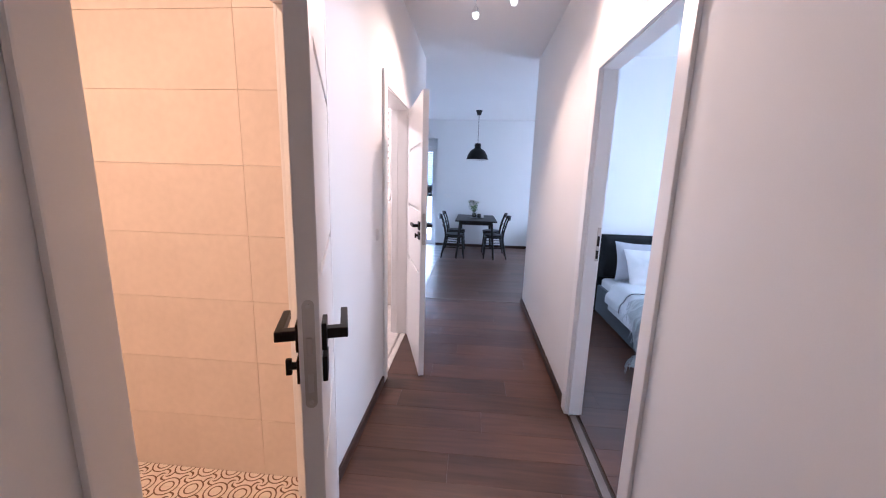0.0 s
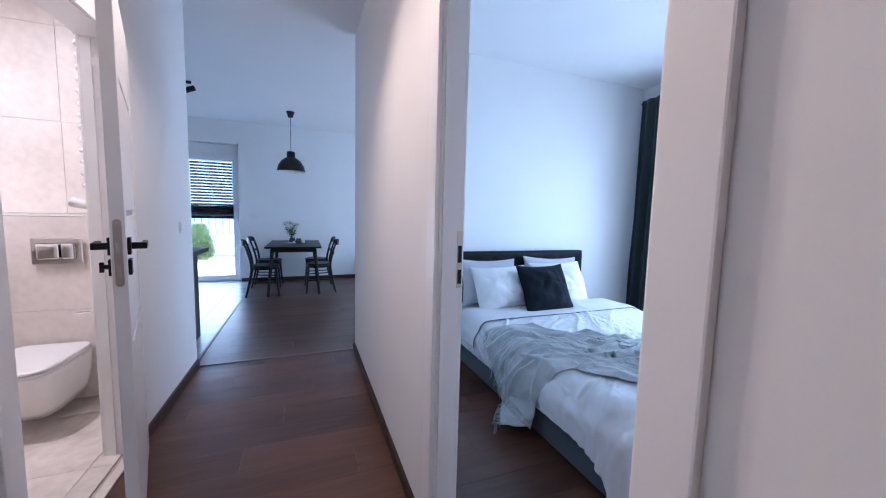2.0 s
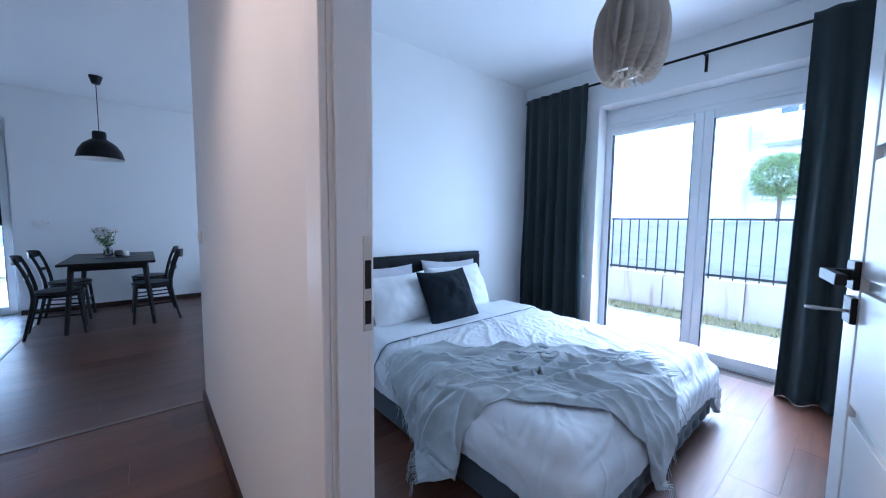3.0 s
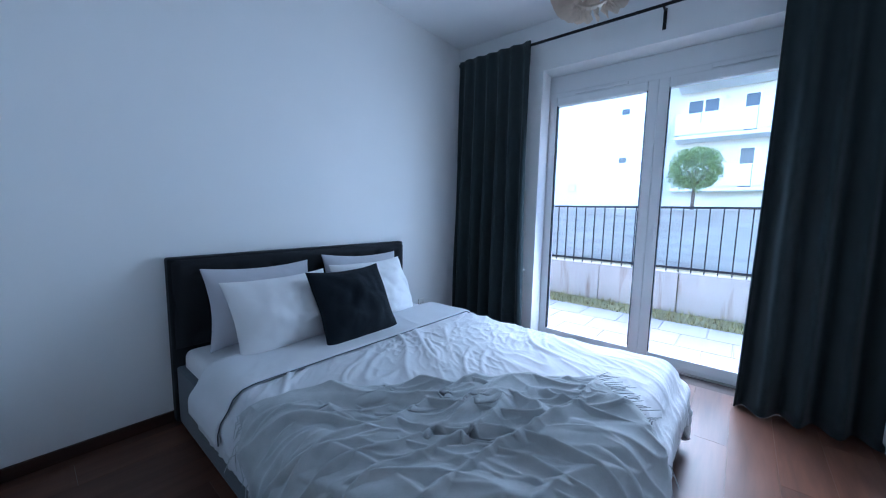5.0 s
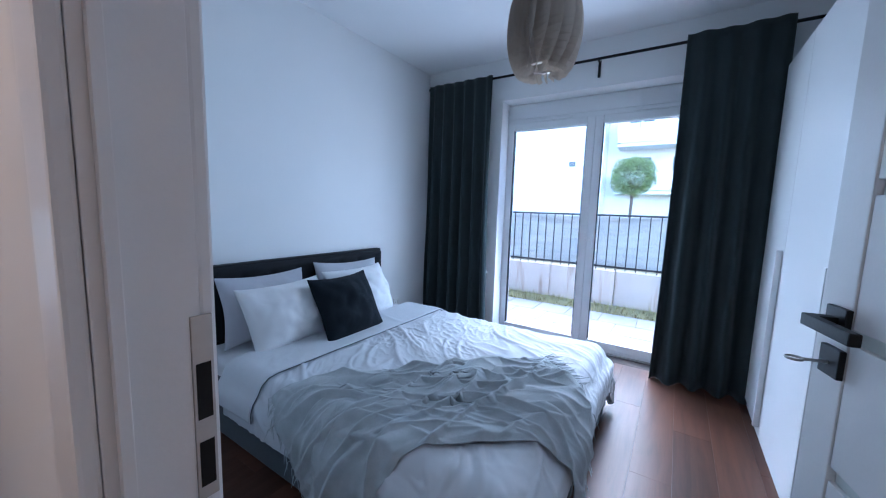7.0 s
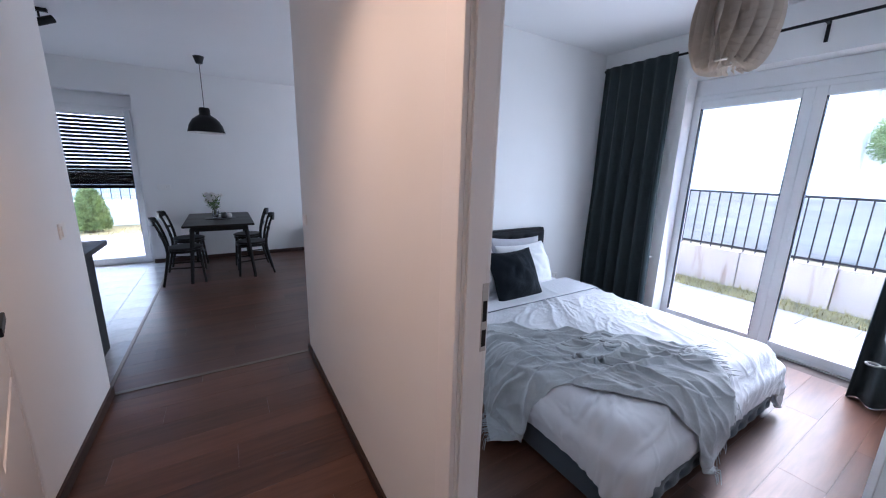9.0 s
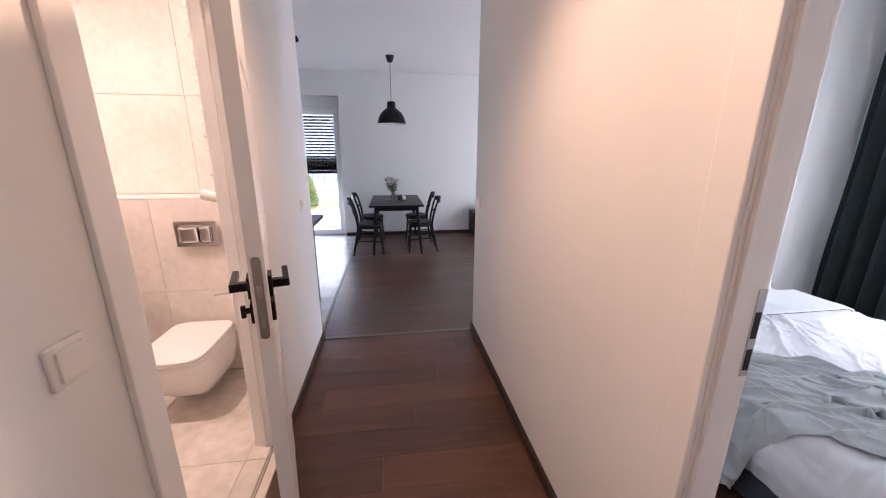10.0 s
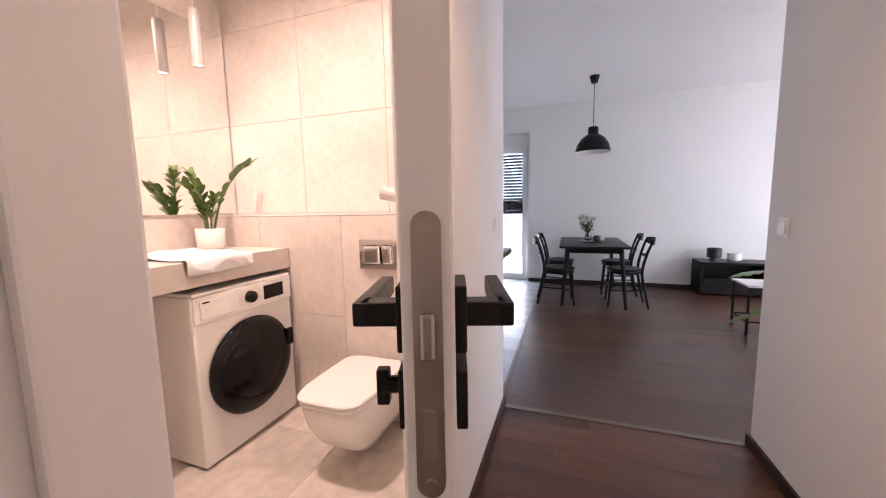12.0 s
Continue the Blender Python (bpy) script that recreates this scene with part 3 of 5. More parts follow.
# ---- windows ----
def window(name, y_or_x0, y_or_x1, at, top, leaves, along, label):
    """White plastic terrace door in an opening: outer frame, leaves with glass. along: 'y' (faces x) or 'x' (faces y)."""
    top_ob = thing(name, Matrix.Identity(4), label, "window", kind="structure")
    a0, a1 = y_or_x0, y_or_x1

    def bx(p0, p1, d0, d1, z0, z1, bevel=0.004):
        return box(at + d0, at + d1, p0, p1, z0, z1, bevel) if along == "y" else box(p0, p1, at + d0, at + d1, z0, z1, bevel)

    f = 0.045
    b = bx(a0, a0 + f, -0.035, 0.045, 0, top)
    for q in ((a1 - f, a1, 0, top), (a0 + f, a1 - f, top - f, top), (a0 + f, a1 - f, 0, 0.03)):
        merge(b, bx(q[0], q[1], -0.035, 0.045, q[2], q[3]))
    part("window_frame", b, M_PVC, top_ob)
    w = (a1 - a0 - 2 * f) / leaves
    for k in range(leaves):
        p0, p1 = a0 + f + k * w, a0 + f + (k + 1) * w
        s = 0.072
        b = bx(p0, p0 + s, -0.048, 0.022, 0.03, top - f, 0.007)
        for q in ((p1 - s, p1, 0.03, top - f), (p0 + s, p1 - s, top - f - s, top - f), (p0 + s, p1 - s, 0.03, 0.03 + s)):
            merge(b, bx(q[0], q[1], -0.048, 0.022, q[2], q[3], 0.007))
        lf = part("sash", b, M_PVC, top_ob)
        # tint dims only the view through; with shadow off, daylight enters undimmed
        g = part("pane", bx(p0 + s - 0.008, p1 - s + 0.008, -0.010, -0.004, 0.03 + s - 0.008, top - f - s + 0.008, 0.0), M_VIEWTINT, lf, "clear glass pane with an added bronze tint that dims the view outside")
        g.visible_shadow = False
        gk = bx(p0 + s - 0.001, p0 + s + 0.005, -0.047, -0.012, 0.03 + s, top - f - s, 0.0)
        merge(gk, bx(p1 - s - 0.005, p1 - s + 0.001, -0.047, -0.012, 0.03 + s, top - f - s, 0.0))
        part("gasket", gk, M_BLACK, lf)
    return top_ob


win1 = window("window_1", 0.83, 2.645, 4.06, 2.262, 2, "y", "white double terrace door with clear glass")
hb = box(4.06 - 0.064, 4.06 - 0.048, 1.672, 1.702, 1.06, 1.13, 0.003)
merge(hb, tube([(4.0, 1.687, 1.115), (3.975, 1.687, 1.115), (3.972, 1.687, 1.10), (3.972, 1.687, 1.0)], 0.009, 8))
part("window_handle", hb, M_PVC, win1, "white window handle")
for yy in (1.0, 1.95):
    part("trickle_vent", box(4.06 - 0.058, 4.06 - 0.048, yy, yy + 0.42, 2.222, 2.242, 0.003), M_PVC, win1)
part("shutter_box", box(4.035, 4.19, 0.832, 2.643, 2.265, 2.408, 0.003), M_PVC, win1)
part("window_sill", box(4.01, 4.30, 0.832, 2.643, -0.03, -0.002, 0.004), M_ALU, win1)
win2 = window("window_2", -1.99, -1.0, 7.66, 2.25, 1, "x", "white single terrace door with a half-lowered shutter outside")
part("shutter_box", box(-1.988, -1.002, 7.64, 7.79, 2.253, 2.418, 0.003), M_PVC, win2)
part("window_sill", box(-1.988, -1.002, 7.482, 7.9, -0.03, -0.002, 0.004), M_ALU, win2)
win3 = window("window_3", 4.2, 7.0, 4.06, 2.225, 3, "y", "white three-leaf terrace door of the living room")
part("shutter_box", box(4.035, 4.19, 4.202, 6.998, 2.228, 2.408, 0.003), M_PVC, win3)

shutter = thing("roller_shutter", pose(-1.495, 7.74, 1.12), "dark slatted roller shutter lowered halfway outside the door", "roller shutter")
SLAT = mesh_of("slat", box(-0.44, 0.44, -0.005, 0.005, 0.0, 0.0430, 0.002, 1), M_SHUTTER)
OPEN_SLAT = mesh_of("slat", box(-0.44, 0.44, -0.005, 0.005, 0.0, 0.0380, 0.002, 1), M_SHUTTER)
for k in range(20):
    s = new("slat", SLAT if k < 4 else OPEN_SLAT)
    s.parent = shutter
    s.location = (0, 0, 0.057 + k * 0.0434 if k < 4 else 0.2325 + (k - 4) * 0.0518)
part("bottom_bar", box(-0.44, 0.44, -0.009, 0.009, 0, 0.055, 0.004), M_SHUTTER, shutter)
for s in (-1, 1):
    part("guide_rail", box(s * 0.455 - 0.018, s * 0.455 + 0.018, -0.014, 0.014, -1.1, 1.12, 0.003), M_PVC, shutter)

# ---- bedroom: bed ----
bed = thing("bed", pose(2.142, 3.49, 0), "upholstered slate blue double bed with a charcoal buttoned headboard", "bed")
BX0, BX1, BY0 = -0.822, 0.822, -2.15


def tufted(w, h, cols, rows, depth):
    """Padded panel with buttoned dimples, facing -y, from z=0 to h."""
    nx, nz = cols * 10 + 1, rows * 10 + 1
    P = np.zeros((nz, nx, 3))
    for i in range(nz):
        for j in range(nx):
            u, v = j / (nx - 1), i / (nz - 1)
            dimp = 0.0
            for r in range(rows):
                for c in range(cols):
                    du = (u * cols - c - (0.5 if r % 2 == 0 else 0.0)) * w / cols
                    dv = (v * rows - r - 0.5) * h / rows
                    dimp += math.exp(-math.hypot(du, dv) / 0.026)
            edge = min(u, 1 - u) * w, min(v, 1 - v) * h
            e = min(min(edge) / 0.03, 1.0)
            P[i, j] = ((u - 0.5) * w, -depth * math.sqrt(max(1 - (1 - e) ** 2, 0)) + 0.036 * min(dimp, 1.0), v * h)
    return grid_mesh(P)


hb = part("headboard", box(BX0 - 0.013, BX1 + 0.013, -0.07, -0.004, 0.02, 0.922, 0.015, 3), M_HEAD, bed, "charcoal buttoned headboard")
pad = tufted(1.64, 0.48, 8, 3, 0.040)
pad.transform(Matrix.Translation((0, -0.069, 0.43)))
pad = part("headboard_pad", pad, M_HEAD, hb, smooth=True)
for r in range(3):
    for c in range(8 if r % 2 == 0 else 7):
        bt = lathe([(0, 0.007), (0.010, 0.005), (0.014, -0.002)], 12)
        bt.transform(pose(-0.82 + 1.64 / 8 * (c + (0.5 if r % 2 == 0 else 1.0)), -0.076, 0.43 + 0.48 / 3 * (r + 0.5), 90, 0, 0))
        part("button", bt, M_HEAD, hb)
part("side_rail", box(BX0, BX0 + 0.05, BY0 + 0.05, -0.07, 0.025, 0.335, 0.014, 3), M_VELVET, bed)
part("side_rail", box(BX1 - 0.05, BX1, BY0 + 0.05, -0.07, 0.025, 0.335, 0.014, 3), M_VELVET, bed)
part("foot_panel", box(BX0, BX1, BY0 + 0.006, BY0 + 0.05, 0.025, 0.335, 0.014, 3), M_VELVET, bed)
fp = tufted(1.624, 0.31, 12, 3, 0.035)
fp.transform(Matrix.Translation((0, BY0 + 0.008, 0.025)))
part("foot_padding", fp, M_VELVET, bed, "deep buttoned foot end", smooth=True)
part("slat_base", box(BX0 + 0.05, BX1 - 0.05, BY0 + 0.05, -0.07, 0.2, 0.24), M_BLACKWOOD, bed)
for sx in (-0.7, 0.7):
    for sy in (-0.25, -1.95):
        part("leg", box(sx - 0.03, sx + 0.03, sy - 0.03, sy + 0.03, 0, 0.2, 0.003), M_BLACK, bed)
solid("mattress", box(1.352, 2.932, 1.40, 3.415, 0.241, 0.425, 0.05, 4), M_SHEET, "thick mattress in a white fitted sheet on the bed", "mattress", smooth=True)

BLOCK = ((2.142, 2.41, 0.21), (0.79, 1.03, 0.218), 0.05)
RAILS = ((2.142, 2.42, 0.17), (0.832, 1.10, 0.168), 0.02)


def sheet(x0, x1, y0, y1, z, n, m, slack_u, slack_v, amp, freq, seed):
    """Flat sheet over a rectangle with a faint swell; returns points and rest lengths."""
    noise_off = Vector((seed * 7.3, seed * 3.1, 0))
    P = np.zeros((n, m, 3))
    for i in range(n):
        for j in range(m):
            x, y = x0 + (x1 - x0) * i / (n - 1), y0 + (y1 - y0) * j / (m - 1)
            P[i, j] = (x, y, z + amp * noise.noise(Vector((x * freq, y * freq, 0)) + noise_off))
    return P, (x1 - x0) / (n - 1) * slack_u, (y1 - y0) / (m - 1) * slack_v


P, ru, rv = sheet(1.195, 3.09, 1.215, 2.95, 0.49, 150, 136, 1.045, 1.045, 0.030, 7.0, 1)
P = cloth(P, ru, rv, (BLOCK, RAILS), 70, 0.016, 0.03, 0.10, grip=0.7)
P = finer(P, 4)
P = rumple(P, ((0.020, 1.2, 4.0, 3.4, 0.9), (0.017, 2.4, 8.0, 2.8, 0.5), (0.013, 4.5, 12.0, 2.4, 1.2), (0.006, 9.0, 22.0, 2.0, 0.7)), 3.1)
duvet = thing("duvet", pose(2.2, 2.0, 0.44), "pale grey cotton duvet, rumpled, with its head end folded back", "duvet")


def hang(name, P, material, parent, thick, label=""):
    b = grid_mesh(P)
    b.transform(parent.matrix_world.inverted())
    ob = part(name, b, material, parent, label, smooth=True)
    thicken(ob, thick, 0.0)
    return ob


hang("cover", P, M_DUVET, duvet, 0.012)
F, fu, fv = sheet(1.205, 3.08, 2.66, 3.00, 0.52, 110, 22, 1.02, 1.03, 0.025, 6.0, 2)
F = cloth(F, fu, fv, (BLOCK, RAILS), 80, 0.040, 0.03, 0.4, grip=0.55)
F = finer(F, 2)
F = rumple(F, ((0.006, 2.0, 6.0, 1.6, 1.2), (0.003, 6.0, 14.0, 1.4, 0.9)), 9.4, 0.2)
hang("folded_edge", F, M_DUVET, duvet, 0.014, "folded-back duvet edge")
hem = tube([tuple(duvet.matrix_world.inverted() @ Vector((*F[i, 0][:2], F[i, 0][2] - 0.002))) for i in range(0, 219, 5)], 0.003, 6)
part("piping", hem, M_VELVET, duvet, "dark piped hem")

# throw: a loose oblong thrown over the bed, pushed together into folds
TA, TB, TC, TD = Vector((1.33, 2.54, 0)), Vector((2.42, 1.68, 0)), Vector((1.97, 0.97, 0)), Vector((1.08, 2.03, 0))
TN, TM = 132, 84
T = np.zeros((TN, TM, 3))
for i in range(TN):
    for j in range(TM):
        u, v = i / (TN - 1), j / (TM - 1)
        p = TA.lerp(TB, u).lerp(TD.lerp(TC, u), v)
        p.y += 0.50 * u * (1 - u) * v
        w = noise.noise(Vector((u * 3.1, v * 2.3, 4.0)))
        fold = abs(math.sin(9.0 * (v + 0.35 * u) + 4.5 * w)) ** 2 * 0.016 + 0.010 * abs(math.sin(7.0 * (u - 0.8 * v) + 6 * w))
        jit = noise.noise_vector(Vector((u * 5, v * 4, 9.0))) * 0.012
        T[i, j] = (p.x + jit.x, p.y + jit.y, 0.52 + fold)
T = cloth(T, 1.40 / (TN - 1) * 1.06, 0.70 / (TM - 1) * 1.08, (BLOCK, RAILS), 120, 0.040, 0.03, 0.10, grip=0.8)
for k in range(5):
    T[1:-1, 1:-1] = 0.5 * T[1:-1, 1:-1] + 0.125 * (T[2:, 1:-1] + T[:-2, 1:-1] + T[1:-1, 2:] + T[1:-1, :-2])
T = finer(finer(T, 4), 3)
TN, TM = T.shape[:2]
T = rumple(T, ((0.060, 1.0, 4.6, 3.0, 0.15), (0.052, 1.4, 6.5, 2.8, -0.55), (0.040, 2.0, 9.0, 2.6, 0.65), (0.016, 3.5, 14.0, 2.2, 0.05)), 5.3, 0.05, 0.5)
for k in range(3):
    T[1:-1, 1:-1] = 0.5 * T[1:-1, 1:-1] + 0.125 * (T[2:, 1:-1] + T[:-2, 1:-1] + T[1:-1, 2:] + T[1:-1, :-2])
throw = thing("throw_blanket", pose(1.9, 1.75, 0.47), "grey woven throw with fringed ends, crumpled across the bed", "blanket")
hang("cloth", T, M_THROW, throw, 0.005)
fr = bmesh.new()
inv = throw.matrix_world.inverted()
rng = random.Random(5)
for end in (0, TN - 1):
    for j in np.linspace(0, TM - 1, 74):
        p0 = Vector(T[end, int(j)])
        out = (p0 - Vector(T[16 if end == 0 else TN - 17, int(j)])).normalized()
        over = p0.x < 1.40 or p0.y < 1.34
        L = rng.uniform(0.045, 0.095)
        side = Vector((rng.uniform(-1, 1), rng.uniform(-1, 1), rng.uniform(0, 0.3))) * 0.030
        dn = Vector((0, 0, -1)) if over else Vector((out.x, out.y, 0)).normalized()
        p1 = p0 + out * L * 0.3 + side * 0.4 + Vector((0, 0, 0.002))
        p2 = p0 + out * L * 0.3 + dn * L * 0.7 + side
        if not over:
            p2.z = max(0.468, p2.z)
            p1.z = max(0.470, p1.z)
        merge(fr, tube([inv @ p0, inv @ p1, inv @ p2], [0.0022, 0.002, 0.0012], 4))
tagged(part("fringe", fr, M_THROW, throw, "knotted fringe"), kind="stuff")


def pillow(name, w, h, d, m, material, label, seed, flange=0.0):
    """Stuffed case: two bulged faces with drawn-in corners and creases."""
    n = 37
    b = bmesh.new()
    off = Vector((seed * 5.7, seed * 2.9, seed))
    rows = {}
    for s in (1, -1):
        for i in range(n):
            for j in range(n):
                u, v = 2 * i / (n - 1) - 1, 2 * j / (n - 1) - 1
                rim = i in (0, n - 1) or j in (0, n - 1)
                if s < 0 and rim:
                    rows[s, i, j] = rows[1, i, j]
                    continue
                prof = max((1 - u * u) * (1 - v * v), 0) ** 0.60
                cr = noise.noise(Vector((u * 1.6, v * 1.6, 0)) + off) * 0.20 + noise.noise(Vector((u * 4, v * 3, 2)) + off) * 0.12 - 0.11 * max(0.0, 0.45 - 3.0 * abs(noise.noise(Vector((u * 2.2 + v, v * 1.6 - u, 8)) + off)))
                pull = 1 - 0.10 * (1 - v * v) * abs(u) ** 2
                pull2 = 1 - 0.12 * (1 - u * u) * abs(v) ** 2
                x, z = u * w / 2 * pull, v * h / 2 * pull2
                y = s * d / 2 * prof * (1 + cr) + 0.012 * noise.noise(Vector((u * 1.3, v * 1.3, 5)) + off)
                rows[s, i, j] = b.verts.new((x, y, z))
        for i in range(n - 1):
            for j in range(n - 1):
                q = [rows[s, i, j], rows[s, i + 1, j], rows[s, i + 1, j + 1], rows[s, i, j + 1]]
                b.faces.new(q if s < 0 else q[::-1])
    bmesh.ops.recalc_face_normals(b, faces=b.faces)
    ob = solid(name, b, material, label, "cushion" if name == "cushion" else "pillow", m, smooth=True)
    md = ob.modifiers.new("smooth", "SUBSURF")
    md.levels = md.render_levels = 1
    return ob


pillow("pillow", 0.64, 0.45, 0.20, pose(1.730, 3.275, 0.650, -14, 1, 3), M_PILGREY, "lilac grey pillow leaning on the headboard", 1)
pillow("pillow", 0.66, 0.46, 0.20, pose(2.455, 3.285, 0.652, -13, 2, -2), M_PILGREY, "lilac grey pillow leaning on the headboard", 2)
pillow("pillow", 0.64, 0.45, 0.30, pose(1.775, 3.085, 0.618, -28, 0, 5), M_PILWHITE, "plump white pillow in front of a grey one", 3)
pillow("pillow", 0.64, 0.46, 0.30, pose(2.420, 3.11, 0.630, -26, 0, 2), M_PILWHITE, "plump white pillow half behind a navy cushion", 4)
pillow("cushion", 0.53, 0.47, 0.22, pose(2.085, 2.885, 0.640, -28, 0, 2), M_NAVY, "dark navy square cushion leaning on white pillows", 5)

# ---- bedroom: curtains ----
def curtain(m, width, high, folds, seed, label, gather=0.0):
    """Lined curtain hanging in deep folds from its heading tape; local x runs along the rod, y to the room."""
    top = thing("curtain", m, label, "curtain", "curtains at the bedroom window")
    nx, nz = folds * 12 + 1, 44
    rng = random.Random(seed)
    ph = [rng.uniform(-0.6, 0.6) for _ in range(folds * 2 + 2)]
    P = np.zeros((nz, nx, 3))
    for i in range(nz):
        v = i / (nz - 1)
        for j in range(nx):
            u = j / (nx - 1)
            k = u * folds
            a = 2 * math.pi * k + 0.8 * noise.noise(Vector((u * 4, v * 1.5, seed)))
            big = 0.5 + 0.5 * noise.noise(Vector((u * folds * 0.55, v * 0.6, seed * 3.0)))
            amp = (0.014 + 0.042 * min(v * 1.8, 1.0) * (0.45 + big)) * (1.0 if v > 0.025 else 0.8)
            x = (u - 0.5) * width * (1 + gather * v * v)
            y = amp * math.sin(a) + 0.02 * noise.noise(Vector((u * 3, v * 2, seed + 5)))
            P[i, j] = (x, y, high * (1 - v))
    ob = part("fabric", grid_mesh(P), M_CURTAIN, top, smooth=True)
    thicken(ob, 0.004, 0.0)
    tape = P[:4].copy()
    tape[:, :, 1] -= 0.006
    part("heading_tape", grid_mesh(tape), M_CURTAIN, top, smooth=True)
    return top


curtain(pose(3.71, 3.032, 0.003, 0, 0, 90), 0.745, 2.63, 6, 3, "dark slate curtain in soft folds, gathered beside the window", 0.10)
curtain(pose(3.67, 0.79, 0.003, 0, 0, 90), 0.58, 2.63, 4, 8, "dark slate curtain hanging to the floor beside the wardrobe", 0.10)
knob = thing("curtain_holdback", pose(3.772, 2.66, 0.673, 0, 0, 0), "small white curtain holdback knob on the wall", "holdback")
kb = lathe([(0, 0.0), (0.011, 0.0), (0.006, 0.006), (0.005, 0.024), (0.013, 0.028), (0.014, 0.036), (0.009, 0.042), (0, 0.043)], 20)
kb.transform(pose(0, 0, 0, 0, -90, 0))
part("knob", kb, M_SWITCH, knob, smooth=True)
rod = thing("curtain_rod", pose(3.74, 1.7, 2.61), "black metal curtain rod on brackets above the window", "curtain rod")
part("rod", tube([(0, -1.35, 0), (0, 1.70, 0)], 0.011, 12), M_BLACK, rod)
for yy in (-1.2, 0.0, 1.66):
    bk = box(0.0, 0.088, yy - 0.006, yy + 0.006, -0.012, 0.002, 0.002)
    box(0.078, 0.088, yy - 0.011, yy + 0.011, -0.126, 0.012, 0.002, bm=bk)
    part("bracket", bk, M_BLACK, rod)
fin = cyl(0.016, -0.02, 0.02, 12, bevel=0.004)
fin.transform(pose(0, 1.715, 0, 90, 0, 0))
part("finial", fin, M_BLACK, rod)

# ---- bedroom: pendant of curved fins ----
pend = thing("pendant_lamp", pose(2.55, 1.765, 2.105), "round pendant lamp of pale curved wooden fins", "pendant lamp")
prof_out = spline([(0.085, 0, 0.0), (0.150, 0, 0.015), (0.200, 0, 0.13), (0.213, 0, 0.27), (0.195, 0, 0.40), (0.14, 0, 0.50), (0.075, 0, 0.54)], 22)
prof_in = spline([(0.068, 0, 0.018), (0.075, 0, 0.06), (0.095, 0, 0.15), (0.115, 0, 0.27), (0.105, 0, 0.38), (0.085, 0, 0.47), (0.055, 0, 0.515)], 22)
b = bmesh.new()
va, vb = [], []
for k in range(22):
    s = k / 21
    lean = radians(26) * math.sin(math.pi * s) + radians(16) * (s - 0.5)
    for vs, pr, sg in ((va, prof_out, 1.0), (vb, prof_in, -0.55)):
        a, q = lean * sg, pr[k]
        vs.append(b.verts.new((q.x * math.cos(a), q.x * math.sin(a), q.z)))
for k in range(21):
    b.faces.new((va[k], va[k + 1], vb[k + 1], vb[k]))
bmesh.ops.solidify(b, geom=list(b.faces), thickness=0.004)
FIN = mesh_of("fin", b, M_FIN)
for k in range(18):
    f = new("fin", FIN)
    f.parent = pend
    f.matrix_basis = pose(0, 0, 0, 0, 0, k * 360 / 18)
part("ring", lathe([(0.055, 0.50), (0.105, 0.50), (0.105, 0.512), (0.055, 0.512), (0.055, 0.50)], 32), M_FIN, pend)
part("ring", lathe([(0.07, 0.05), (0.10, 0.05), (0.10, 0.06), (0.07, 0.06), (0.07, 0.05)], 32), M_FIN, pend)
part("socket", cyl(0.022, 0.38, 0.53, 16), M_BLACK, pend)
part("bulb", lathe([(0, 0.25), (0.03, 0.262), (0.042, 0.30), (0.03, 0.345), (0.016, 0.38)], 20), M_POTW, pend, "unlit white bulb")
part("cord", tube([(0, 0, 0.53), (0, 0, 0.69)], 0.004, 8), M_BLACK, pend)
part("canopy", lathe([(0.0, 0.64), (0.045, 0.645), (0.055, 0.704), (0, 0.704)], 24), M_POTW, pend)

# ---- bedroom: wardrobe, socket ----
ward = thing("wardrobe", pose(2.575, 0.145, 0), "tall white wardrobe with plain fronts and long vertical handles", "wardrobe")
WX0, WX1, WH = -1.075, 1.075, 2.31
part("carcass", box(WX0, WX1, -0.362, 0.348, 0.0, WH, 0.003), M_LACQ, ward)
part("plinth", box(WX0 + 0.01, WX1 - 0.01, 0.348, 0.356, 0.0, 0.05), M_LACQ, ward)
edges = (WX0, WX0 + 0.79, WX0 + 1.60, WX1)
for k in range(3):
    dr = part("wardrobe_door", box(edges[k] + 0.002, edges[k + 1] - 0.002, 0.350, 0.370, 0.055, WH, 0.002), M_LACQ, ward)
    hx = edges[k] + 0.035
    if k:
        part("handle", box(hx - 0.012, hx + 0.012, 0.370, 0.400, 0.09, 1.15, 0.004), M_LACQ, dr, "long white handle")


def wall_plate(name, m, label, category, kind):
    """Switch or socket plate facing local -y."""
    t = thing(name, m, label, category)
    part("plate", box(-0.041, 0.041, -0.010, 0, -0.041, 0.041, 0.004, 3), M_SWITCH, t)
    if kind == "switch":
        r = box(-0.029, 0.029, -0.016, -0.009, -0.029, 0.029, 0.002)
        part("rocker", r, M_SWITCH, t)
    elif kind == "double":
        part("rocker", box(-0.029, -0.0007, -0.016, -0.009, -0.029, 0.029, 0.002), M_SWITCH, t)
        part("rocker", box(0.0007, 0.029, -0.015, -0.009, -0.029, 0.029, 0.002), M_SWITCH, t)
    else:
        c = lathe([(0.0, 0.0), (0.017, 0.0), (0.019, 0.008), (0.022, 0.009)], 24)
        c.transform(pose(0, -0.017, 0, 90, 0, 0) @ pose(0, 0, -0.009))
        part("well", c, M_SWITCH, t)
        for s in (-1, 1):
            h = cyl(0.0025, 0, 0.002, 8)
            h.transform(pose(s * 0.0095, -0.0115, 0, 90, 0, 0))
            part("contact", h, M_BLACK, t)
    return t


